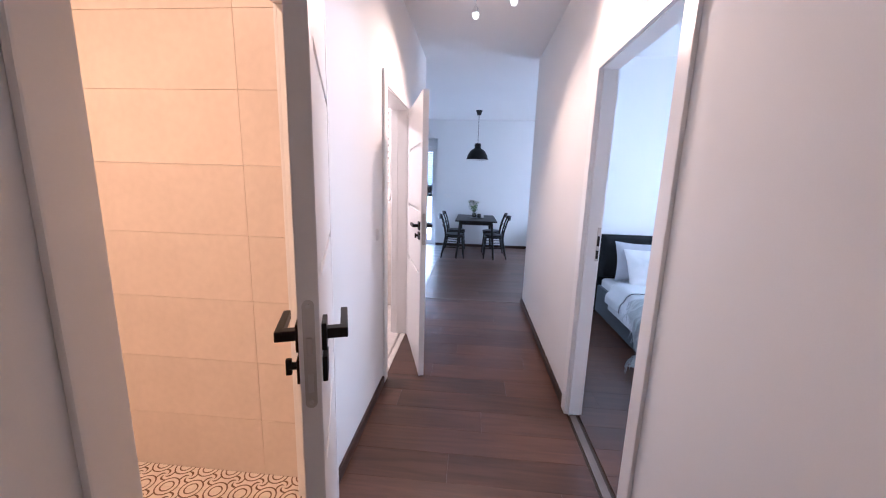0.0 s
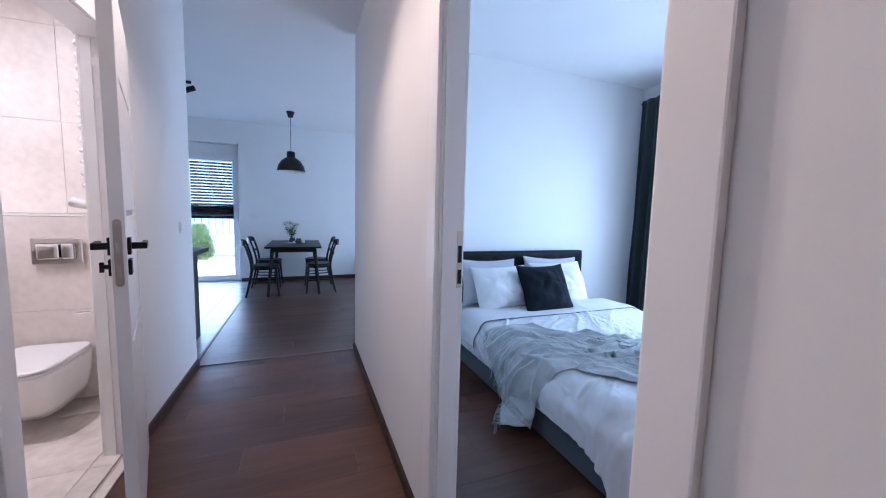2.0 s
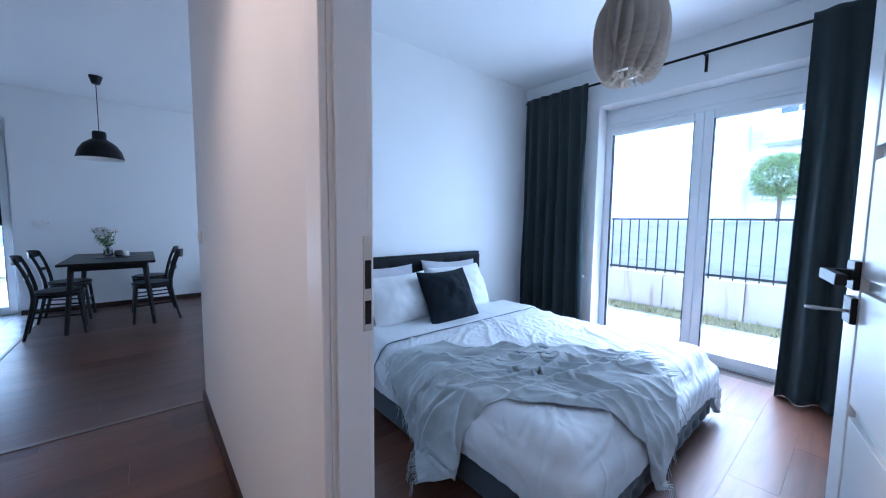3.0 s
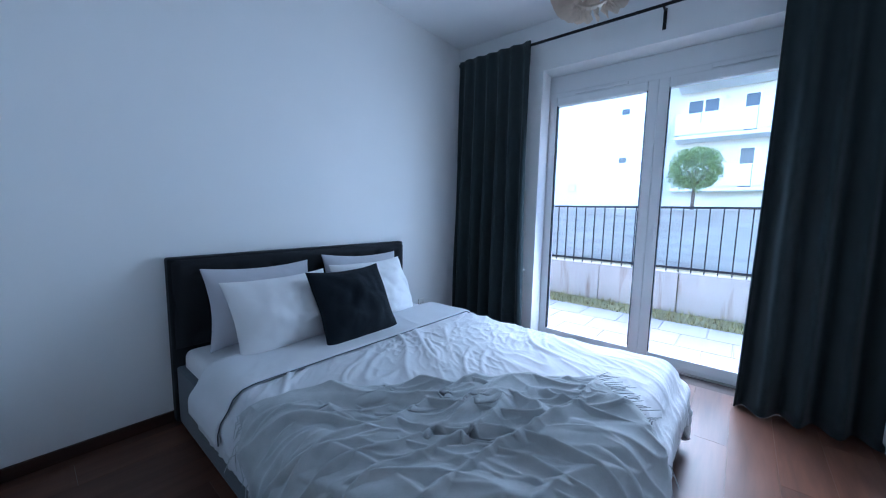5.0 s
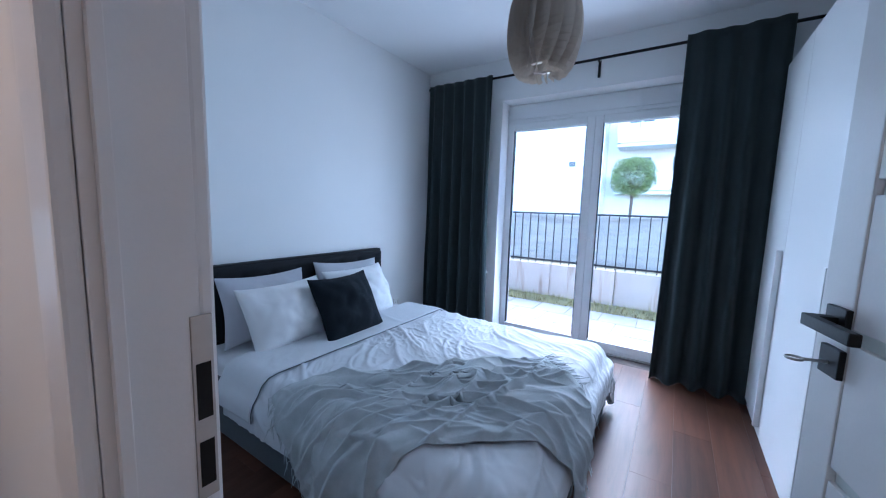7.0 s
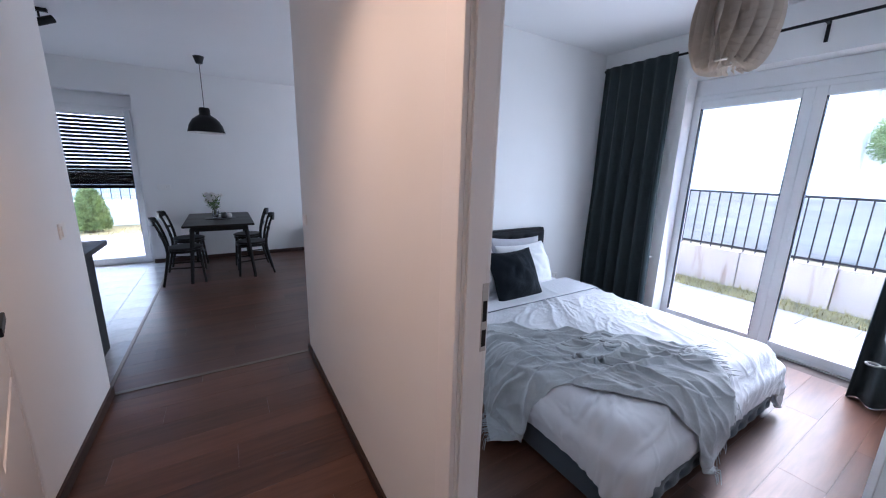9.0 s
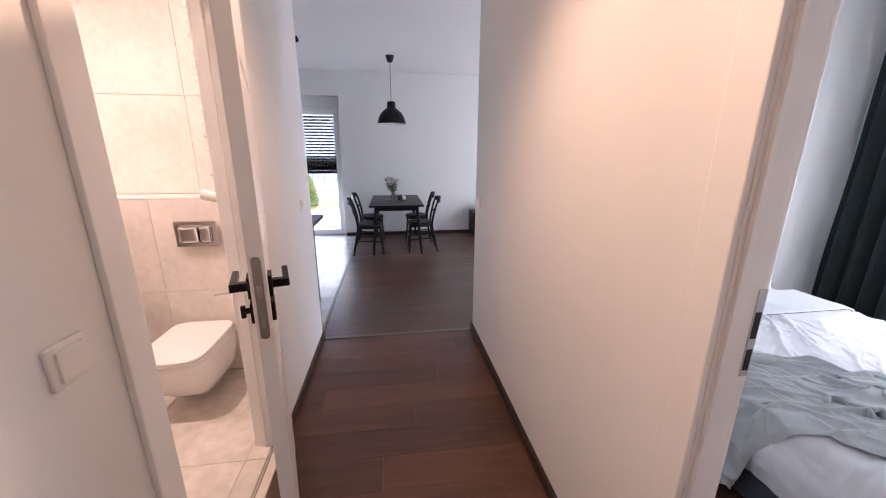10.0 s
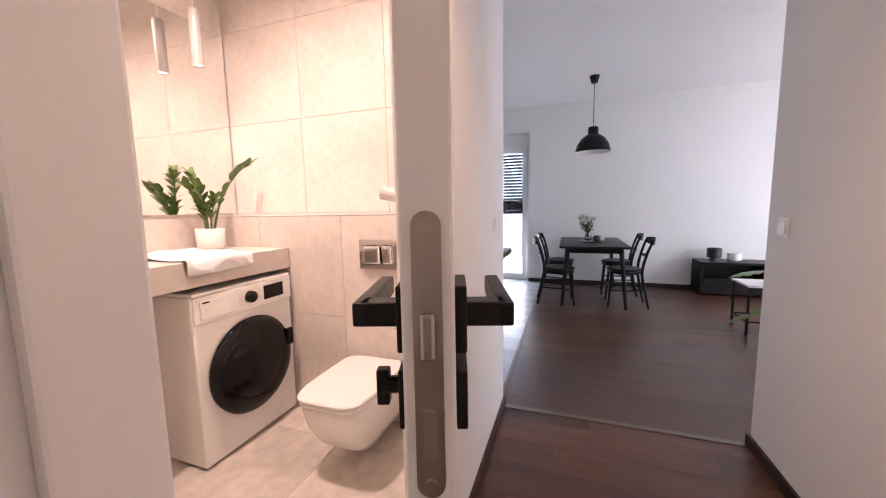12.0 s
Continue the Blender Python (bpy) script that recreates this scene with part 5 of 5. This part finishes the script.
def loft(rings):
    b = bmesh.new()
    vs = [[b.verts.new(p) for p in r] for r in rings]
    for a, c in zip(vs, vs[1:]):
        for k in range(len(a)):
            b.faces.new((a[k], a[(k + 1) % len(a)], c[(k + 1) % len(a)], c[k]))
    b.faces.new(vs[0][::-1])
    b.faces.new(vs[-1])
    bmesh.ops.recalc_face_normals(b, faces=b.faces)
    return b


part("bowl", loft([rim(48, 0.20, 0.30, 0.075), rim(48, 0.235, 0.37, 0.085), rim(48, 0.28, 0.43, 0.14), rim(48, 0.325, 0.49, 0.24), rim(48, 0.345, 0.515, 0.33), rim(48, 0.35, 0.52, 0.365)]), M_CERAMIC, toilet, smooth=True)
part("seat", loft([rim(48, 0.348, 0.48, 0.3665, back=0.04), rim(48, 0.356, 0.486, 0.370, back=0.04), rim(48, 0.356, 0.486, 0.382, back=0.04), rim(48, 0.35, 0.48, 0.385, back=0.04)]), M_CERAMIC, toilet)
part("lid", loft([rim(48, 0.352, 0.486, 0.3875, back=0.04), rim(48, 0.364, 0.494, 0.391, back=0.038), rim(48, 0.364, 0.494, 0.401, back=0.038), rim(48, 0.352, 0.484, 0.407, back=0.04)]), M_CERAMIC, toilet, "slim closed lid")
part("hinge", box(-0.13, 0.13, -0.045, -0.012, 0.3655, 0.40, 0.006), M_CERAMIC, toilet)

fp2 = thing("flush_plate", pose(-1.368, 3.2085, 0.99), "chrome dual flush plate above the toilet", "flush plate")
part("plate", box(-0.122, 0.122, -0.012, 0, -0.082, 0.082, 0.004, 3), M_CHROME, fp2)
part("flush_button", box(-0.09, 0.02, -0.040, -0.011, -0.052, 0.052, 0.020, 5), M_CHROME, fp2)
part("flush_button", box(0.024, 0.09, -0.036, -0.011, -0.052, 0.052, 0.018, 5), M_CHROME, fp2)
hold = thing("paper_holder", pose(-1.23, 3.2085, 0.615), "small chrome toilet paper holder on the tiled wall", "paper holder")
rz = lathe([(0, 0.01), (0.02, 0.01), (0.024, 0)], 20)
rz.transform(pose(0.05, 0, 0, 90, 0, 0))
part("rosette", rz, M_CHROME, hold)
part("rod", tube([(0.05, -0.005, 0), (0.05, -0.06, 0), (0.035, -0.072, -0.004), (-0.06, -0.075, -0.01)], 0.008, 10), M_CHROME, hold)

rad = thing("towel_radiator", pose(-0.935, 2.83, 1.36), "white ladder towel radiator with bowed rungs", "radiator")
for sy in (-0.21, 0.21):
    part("upright", tube([(0, sy, 0), (0, sy, 1.0)], 0.015, 10), M_CERAMIC, rad)
RUNG = mesh_of("rung", tube(spline([(0, 0.21, 0), (-0.045, 0.16, 0), (-0.062, 0, 0), (-0.045, -0.16, 0), (0, -0.21, 0)], 14), 0.011, 10), M_CERAMIC, True)
for k in range(17):
    g = new("rung", RUNG)
    g.parent = rad
    g.location = (0, 0, 0.02 + k * 0.058)
vl = cyl(0.021, 0, 0.075, 20, r2=0.026, bevel=0.003)
vl.transform(pose(-0.01, -0.205, -0.085, 0, 0, 0) @ pose(0, 0, 0, 0, -75, 0))
part("thermostat_valve", vl, M_CERAMIC, rad, "white thermostat valve")
for sy in (-0.21, 0.21):
    part("pipe", tube([(0, sy, 0), (0, sy, -0.085), (0.053, sy, -0.09)], 0.008, 8), M_CHROME, rad)
for sz in (0.1, 0.9):
    part("wall_bracket", box(0.0, 0.0525, -0.015, 0.015, sz - 0.012, sz + 0.012, 0.002), M_CERAMIC, rad)

# ---- exterior ----
solid("ground", box(-400, 700, -500, 600, -0.45, -0.075), M_GROUND, "lawn and soil round the houses", "ground", kind="structure")
conc = thing("garden_wall", pose(6.3, 2.0, -0.08), "stained low concrete wall below a fence", "wall")
WP = mesh_of("wall_panel", box(0, 0.20, 0.006, 0.979, 0, 0.53, 0.008), M_STAINED)
for k in range(16):
    g = new("wall_panel", WP)
    g.parent = conc
    g.location = (0, -7.15 + k * 0.985, 0)
part("wall_core", box(0.04, 0.16, -7.1, 8.5, 0, 0.50), M_GROUND, conc)
fence = thing("fence", pose(6.38, 2.0, 0.45), "dark steel bar fence with a grey privacy screen behind it", "fence")
part("top_rail", box(-0.02, 0.02, -7.2, 9.0, 0.83, 0.86, 0.003), M_RAIL, fence)
part("bottom_rail", box(-0.02, 0.02, -7.2, 9.0, 0.04, 0.07, 0.003), M_RAIL, fence)
BAR = mesh_of("bar", box(-0.007, 0.007, -0.007, 0.007, 0.0, 0.84), M_RAIL)
for k in range(116):
    g = new("bar", BAR)
    g.parent = fence
    g.location = (0, -7.0 + k * 0.138, 0)
S = np.zeros((8, 160, 3))
for i in range(8):
    for j in range(160):
        y = -7.2 + 16.2 * j / 159
        S[i, j] = (0.05 + 0.012 * noise.noise(Vector((y * 3, i * 0.4, 0))), y, 0.06 + 0.76 * i / 7 + 0.012 * noise.noise(Vector((y * 1.5, i, 4))))
part("privacy_screen", grid_mesh(S), M_SCREEN, fence, "grey privacy screen", smooth=True)

pave_top = thing("pavement", pose(4.2, 0, -0.055), "pale concrete paving slabs on the terrace", "pavement", kind="structure")
PV = mesh_of("paver", box(-0.297, 0.297, -0.297, 0.297, -0.06, 0.0, 0.004, 1), M_PAVE)
PVT = mesh_of("paver", box(-0.215, 0.215, -0.211, 0.211, -0.06, 0.0, 0.004, 1), M_PAVE)
PVC = mesh_of("paver", box(-0.075, 0.075, -0.211, 0.211, -0.06, 0.0, 0.004, 1), M_PAVE)
for i in range(4):
    for j in range(26):
        g = new("paver", PVT if i else PVC)
        g.parent = pave_top
        g.location = (-0.03 + i * 0.44 if i else 0.106, -2.756 + j * 0.432 + (0 if i % 2 else 0.216), 0)
part("bedding", box(0.02, 1.51, -3, 8.4, -0.06, -0.008), M_CONC, pave_top)
pave2 = thing("pavement", pose(-1.5, 7.8, -0.055), "pale concrete paving slabs outside the terrace door", "pavement", kind="structure")
for i in range(8):
    for j in range(5):
        g = new("paver", PV)
        g.parent = pave2
        g.location = (-2.4 + i * 0.6, 0.4 + j * 0.6, 0)
part("bedding", box(-2.7, 2.1, 0.1, 3.1, -0.06, -0.012), M_CONC, pave2)

gr = bmesh.new()
rng = random.Random(9)
for k in range(4200):
    if k % 5 < 4:
        x, y = rng.uniform(5.70, 6.29), rng.uniform(-2.0, 7.0)
    else:
        x, y = rng.uniform(-4.5, 0.5), rng.uniform(10.95, 12.2)
    h, a = rng.uniform(0.03, 0.10), rng.uniform(0, 6.28)
    dx, dy = math.cos(a), math.sin(a)
    v = [gr.verts.new(p) for p in ((x - dy * 0.006, y + dx * 0.006, -0.075), (x + dy * 0.006, y - dx * 0.006, -0.075), (x + dx * h * 0.5, y + dy * h * 0.5, -0.075 + h))]
    gr.faces.new(v)
solid("grass", gr, M_GRASS, "patchy grass along the foot of the wall", "grass", kind="stuff")

conc2 = thing("garden_wall", pose(-2.0, 12.6, -0.08), "pale low garden wall beyond the terrace", "wall")
for k in range(7):
    part("wall_panel", box(-7 + k * 1.8, -7 + k * 1.8 + 1.79, 0, 0.2, 0, 0.62, 0.008), M_RENDER, conc2)
fence2 = thing("fence", pose(-2.0, 12.7, 0.54), "dark steel bar fence with a grey privacy screen", "fence")
part("top_rail", box(-7, 5.6, -0.02, 0.02, 0.78, 0.81, 0.003), M_RAIL, fence2)
part("privacy_screen", box(-7, 5.6, 0.03, 0.034, 0.03, 0.78), M_SCREEN, fence2)
for k in range(70):
    g = new("bar", BAR)
    g.parent = fence2
    g.location = (-6.9 + k * 0.18, 0, 0)


def foliage(m, count, place, size, seed, material):
    """Many small folded leaves; place(rng) gives point and outward way."""
    rg = random.Random(seed)
    vs, fs = [], []
    for k in range(count):
        p, out = place(rg)
        t = Vector((rg.gauss(0, 1), rg.gauss(0, 1), rg.gauss(0, 1)))
        a = (out + 0.7 * t).normalized()
        sd = a.cross(Vector((rg.gauss(0, 1), rg.gauss(0, 1), rg.gauss(0, 1)))).normalized()
        s = size * rg.uniform(0.6, 1.4)
        n = len(vs)
        vs += [p, p + a * s * 0.5 + sd * s * 0.16, p + a * s, p + a * s * 0.5 - sd * s * 0.16]
        fs.append((n, n + 1, n + 2, n + 3))
    me = bpy.data.meshes.new("crown")
    me.from_pydata([tuple(v) for v in vs], [], fs)
    me.materials.append(material)
    return me


tree = thing("tree", pose(13.0, 2.31, -0.02), "small round-headed tree with fine green leaves beyond the fence", "tree")
part("trunk", tube(spline([(0, 0, 0), (0.02, 0.01, 0.8), (0, -0.02, 1.7), (0.01, 0, 2.1)], 10), [0.06, 0.055, 0.052, 0.05, 0.047, 0.045, 0.043, 0.042, 0.04, 0.038], 8), M_BARK, tree)
rng = random.Random(21)
for k in range(16):
    a, e = rng.uniform(0, 6.28), rng.uniform(0.15, 1.4)
    tip = Vector((math.cos(a) * math.cos(e), math.sin(a) * math.cos(e), math.sin(e))) * rng.uniform(0.4, 0.62)
    part("limb", tube([(0.01, 0, 2.0), Vector((0, 0, 2.1)) + tip * 0.5, Vector((0, 0, 2.15)) + tip], [0.022, 0.012, 0.005], 5), M_BARK, tree)


def in_crown(rg):
    d = Vector((rg.gauss(0, 1), rg.gauss(0, 1), rg.gauss(0, 1))).normalized()
    r = 0.60 * (1 + 0.22 * noise.noise(d * 2.3 + Vector((3, 1, 7)))) * rg.uniform(0.35, 1.0) ** 0.5
    return Vector((d.x * r, d.y * r * 1.05, 2.50 + d.z * r * 0.98)), d


cr = new("crown", foliage(None, 11000, in_crown, 0.062, 6, M_TREELEAF))
cr.parent = tree

shrub = thing("conifer_shrub", pose(-2.62, 11.75, -0.08), "small cone-shaped green conifer on the terrace edge", "shrub")
part("trunk", tube([(0, 0, 0), (0, 0, 0.75)], [0.03, 0.01], 6), M_BARK, shrub)


def in_cone(rg):
    z = rg.random() ** 1.4
    a = rg.uniform(0, 6.28)
    r = 0.28 * math.sin(math.pi * (0.18 + 0.82 * (1 - z)) * 0.62) * rg.uniform(0.5, 1.05)
    return Vector((r * math.cos(a), r * math.sin(a), 0.06 + z * 0.88)), Vector((math.cos(a), math.sin(a), 0.9))


cs = new("crown", foliage(None, 9000, in_cone, 0.07, 8, M_TREELEAF))
cs.parent = shrub

# apartment house across the green
house = thing("apartment_building", pose(26, 0, -0.08), "white apartment building with glass-fronted balconies", "building")
part("wall", box(0.0, 12, -30, 5.2, 0, 17.5), M_RENDER, house)
part("wall", box(-1.6, 12, 5.2, 30, 0, 17.5), M_RENDER, house)
part("roof", box(-1.9, 12.2, -30.2, 30.2, 17.5, 17.9, 0.02), M_CONC, house)
for lvl in range(5):
    z = 2.75 + lvl * 2.8
    for y0 in (0.3, -9.0, -18.0):
        bal = part("balcony", box(-1.5, 0, y0 - 0.4, y0 + 4.2, z - 0.18, z, 0.01), M_RENDER, house)
        for q in range(4):
            g = part("balcony_pane", box(-1.49, -1.47, y0 - 0.38 + q * 1.145, y0 - 0.38 + q * 1.145 + 1.12, z + 0.05, z + 1.12), M_BALGLASS, bal)
        part("balcony_pane", box(-1.46, -0.02, y0 + 4.17, y0 + 4.19, z + 0.05, z + 1.12), M_BALGLASS, bal)
        part("hand_rail", box(-1.5, -1.46, y0 - 0.4, y0 + 4.2, z + 1.12, z + 1.15), M_ALU, bal)
        for q in range(5):
            part("fixing", box(-1.53, -1.50, y0 - 0.1 + q, y0 + q - 0.02, z - 0.14, z - 0.06), M_ALU, bal)
        for wy0, wy1, zb in ((y0 + 2.35, y0 + 3.85, z + 0.85), (y0 + 0.65, y0 + 1.35, z + 0.02)):
            wn_ = part("window", box(-0.03, 0.02, wy0, wy1, zb, z + 2.2), M_PVC, house)
            part("pane", box(-0.045, -0.03, wy0 + 0.07, wy0 + (wy1 - wy0) * (0.45 if wy1 - wy0 > 1 else 0.9), zb + 0.07, z + 2.13), M_DARKWIN, wn_)
            if wy1 - wy0 > 1:
                part("pane", box(-0.045, -0.03, wy0 + (wy1 - wy0) * 0.52, wy1 - 0.07, zb + 0.07, z + 2.13), M_DARKWIN, wn_)
        lt = part("wall_lamp", box(-0.10, 0.0, y0 + 2.0, y0 + 2.15, z + 2.1, z + 2.2, 0.01), M_ALU, house)
    for y0 in (6.75, 15.0):
        vw = part("window", box(-1.64, -1.58, y0, y0 + 0.5, z + 1.5, z + 1.9), M_PVC, house)
        part("pane", box(-1.66, -1.64, y0 + 0.05, y0 + 0.45, z + 1.55, z + 1.85), M_DARKWIN, vw)
sg = part("sign_plate", box(-1.63, -1.60, 9.7, 10.2, 2.6, 3.1, 0.01), M_SCREEN, house, "small grey plate on the facade")
part("sign_face", box(-1.64, -1.63, 9.77, 10.13, 2.67, 3.03), M_RENDER, sg)
house2 = thing("apartment_building", pose(-6, 34, -0.08), "pale apartment building beyond the garden", "building")
part("wall", box(-14, 22, 0, 10, 0, 13), M_RENDER, house2)
part("roof", box(-14.2, 22.2, -0.2, 10.2, 13, 13.4), M_CONC, house2)
for lvl in range(4):
    for k in (0, 5, 6, 7, 8):
        w_ = part("window", box(-12 + k * 3.6, -10.6 + k * 3.6, -0.03, 0.02, 1.0 + lvl * 2.9, 2.4 + lvl * 2.9), M_PVC, house2)
        part("pane", box(-11.93 + k * 3.6, -10.67 + k * 3.6, -0.045, -0.03, 1.07 + lvl * 2.9, 2.33 + lvl * 2.9), M_DARKWIN, w_)

# ---- floor coverings and tiles ----
floor = solid("floor", box(-3.6, 4.2, -1.82, 7.8, -0.074, -0.0125), M_SUB, "dark brown wood-look plank floor", "floor", kind="structure")
rng = random.Random(2)
plank_meshes = {}


def planks(x0, x1, y0, y1, width=0.192, length=1.285):
    """Rows of planks along x with staggered butt joints."""
    row, y = 0, y0
    while y < y1 - 0.01:
        w = min(width, y1 - y)
        x = x0 - (row * 0.43 % 1.0) * length
        while x < x1:
            a, c = max(x, x0), min(x + length, x1)
            if c - a > 0.02:
                keyp = (round(c - a, 3), round(w, 3))
                if keyp not in plank_meshes:
                    plank_meshes[keyp] = mesh_of("plank", box(-keyp[0] / 2 + 0.0003, keyp[0] / 2 - 0.0003, -keyp[1] / 2 + 0.0003, keyp[1] / 2 - 0.0003, -0.012, 0, 0.0005, 1), M_FLOOR)
                ob = new("plank", plank_meshes[keyp])
                ob.parent = floor
                ob.location = ((a + c) / 2, y + w / 2, 0)
            x += length
        y += w
        row += 1


planks(XL, XR, -1.7, 3.585)
planks(BW, 3.83, -0.22, 3.5)
planks(-0.775, 3.83, 3.615, 7.48)


def tiles(name, parent, origin, ux, uy, n1, n2, s1, s2, material, gap=0.002, thick=0.009, first=(0, 0), size=None):
    """Field of tiles on a plane; ux and uy are its directions."""
    nrm = ux.cross(uy)
    R = Matrix((ux, uy, nrm)).transposed().to_4x4()
    cache = {}
    for i in range(n1):
        for j in range(n2):
            a0, a1 = i * s1 - first[0], (i + 1) * s1 - first[0]
            c0, c1 = j * s2 - first[1], (j + 1) * s2 - first[1]
            if size:
                a0, a1, c0, c1 = max(a0, 0), min(a1, size[0]), max(c0, 0), min(c1, size[1])
            if a1 - a0 < 0.01 or c1 - c0 < 0.01:
                continue
            kk = (round(a1 - a0, 3), round(c1 - c0, 3))
            if kk not in cache:
                cache[kk] = mesh_of("tile", box(-kk[0] / 2 + gap / 2, kk[0] / 2 - gap / 2, -kk[1] / 2 + gap / 2, kk[1] / 2 - gap / 2, 0, thick, 0.0008, 1), material)
            ob = new("tile", cache[kk])
            ob.parent = parent
            ob.matrix_basis = Matrix.Translation(origin + ux * (a0 + a1) / 2 + uy * (c0 + c1) / 2) @ R


EX, EY, EZ = Vector((1, 0, 0)), Vector((0, 1, 0)), Vector((0, 0, 1))
wt = thing("wall_tiling", Matrix.Identity(4), "large beige stone-look wall tiles in the toilet room", "tiling", kind="structure")
tiles("tile", wt, Vector((-2.60, 3.41, 1.222)), EX, EZ, 3, 3, 0.60, 0.595, M_TILE, size=(1.714, 1.58))
tiles("tile", wt, Vector((-2.60, 3.232, 0.016)), EX, EZ, 3, 3, 0.60, 0.595, M_TILE, size=(1.714, 1.188), first=(0.22, 0.0))
tiles("tile", wt, Vector((-2.62, 1.55, 0.016)), EY, EZ, 4, 5, 0.60, 0.595, M_TILE, size=(1.85, 2.78))
tiles("tile", wt, Vector((-0.886, 1.53, 0.016)), -EX, EZ, 3, 5, 0.60, 0.595, M_TILE, size=(1.714, 2.78))
part("ledge_slab", box(-2.60, -0.886, 3.222, 3.40, 1.206, 1.221, 0.002), M_CERAMIC, wt, "white edged ledge")
ft = thing("floor_tiling", Matrix.Identity(4), "beige stone-look floor tiles in the toilet room", "tiling", kind="structure")
tiles("tile", ft, Vector((-2.62, 1.52, -0.005)), EX, EY, 4, 4, 0.60, 0.60, M_TILEF, size=(1.80, 1.712), first=(0.10, 0.32))
part("bed", box(-2.62, -0.81, 1.52, 3.232, -0.0115, -0.005), M_GROUT, ft)

kt = thing("floor_tiling", Matrix.Identity(4), "grey matt kitchen floor tiles", "tiling", kind="structure")
part("bed", box(-3.45, -0.795, 3.60, 7.48, -0.0124, -0.009), M_GROUT, kt)
tiles("tile", kt, Vector((-3.45, 3.60, -0.0088)), EX, EY, 5, 14, 0.60, 0.30, M_TILEK, size=(2.655, 3.88))

so = thing("wall_tiling", Matrix.Identity(4), "cream shower room wall tiles in warm light", "tiling", kind="structure")
tiles("tile", so, Vector((-2.62, 0.745, 0.006)), EX, EZ, 3, 10, 1.2, 0.297, M_TILEO, gap=0.0012, size=(1.737, 2.79), first=(0.9, 0))
tiles("tile", so, Vector((-2.62, -1.695, 0.006)), EY, EZ, 4, 10, 0.75, 0.297, M_TILEO, size=(2.43, 2.79))

# shower room floor: small cream tiles with a brown scroll
pf = thing("floor_tiling", Matrix.Identity(4), "small cream floor tiles with a brown scroll pattern", "tiling", kind="structure")
part("bed", box(-2.62, -0.81, -1.7, 0.735, -0.012, 0.0), M_GROUT, pf)
M_SCROLLT = mat("cream_patterned_tile", (0.76, 0.68, 0.58), 0.45, 0, 0.08, 4, 40, 0.03, per=0.03)
M_SCROLL = mat("brown_scroll_glaze", (0.15, 0.08, 0.045), 0.45, 0, 0.2, 8, 60, 0.03)
sb = bmesh.new()
for q in range(4):
    for r0, w0 in ((0.080, 0.010), (0.045, 0.010)):
        pts = []
        c = Vector((0.1 if q in (0, 3) else -0.1, 0.1 if q < 2 else -0.1))
        a0 = math.pi + (0, 0.5 * math.pi, math.pi, 1.5 * math.pi)[q]
        vs = []
        for k in range(9):
            a = a0 + k / 8 * math.pi / 2
            vs.append([sb.verts.new((c.x + (r0 + s * w0) * math.cos(a), c.y + (r0 + s * w0) * math.sin(a), 0.0096)) for s in (-0.5, 0.5)])
        for a, d2 in zip(vs, vs[1:]):
            sb.faces.new((a[0], a[1], d2[1], d2[0]))
    vs = []
    for k in range(13):
        t = k / 12
        a = q * math.pi / 2 + 0.5 + 2.2 * t
        rr = 0.012 + 0.062 * t
        w0 = 0.016 * math.sin(math.pi * min(t + 0.1, 1)) + 0.002
        vs.append([sb.verts.new(((rr + s * w0) * math.cos(a), (rr + s * w0) * math.sin(a), 0.0097)) for s in (-0.5, 0.5)])
    for a, d2 in zip(vs, vs[1:]):
        sb.faces.new((a[0], a[1], d2[1], d2[0]))
bmesh.ops.recalc_face_normals(sb, faces=sb.faces)
sb.transform(Matrix.Diagonal((0.6, 0.6, 1, 1)))
SCR = mesh_of("scroll", sb, M_SCROLL)
PT = mesh_of("tile", box(-0.0595, 0.0595, -0.0595, 0.0595, 0, 0.009, 0.0008, 1), M_SCROLLT)
for i in range(15):
    for j in range(12):
        t_ = new("tile", PT)
        t_.parent = pf
        t_.location = (-2.55 + i * 0.12, 0.675 - j * 0.12, 0.0)
        s_ = new("scroll", SCR)
        s_.parent = t_
        s_.rotation_euler[2] = math.pi / 2 * ((i + j) % 2)

# metal strips where the floors meet
for nm, q, lab in (("threshold_strip", (XL, XR, 3.582, 3.618, -0.002, 0.005), "metal strip across the end of the corridor"),
                   ("threshold_strip", (-0.797, -0.773, 3.62, 7.46, -0.008, 0.005), "metal strip between wood floor and kitchen tiles"),
                   ("threshold_strip", (0.515, 0.556, 0.615, 1.411, -0.012, 0.004), "metal strip under the bedroom door"),
                   ("threshold_strip", (-0.80, -0.757, 1.70, 2.478, -0.010, 0.008), "tile edge strip under the toilet door"),
                   ("threshold_strip", (-0.82, -0.757, -0.16, 0.63, -0.010, 0.012), "tile edge strip under the shower room door")):
    solid(nm, box(*q, bevel=0.0015), M_STRIP if "metal" in lab else M_TILEF, lab, "threshold strip")
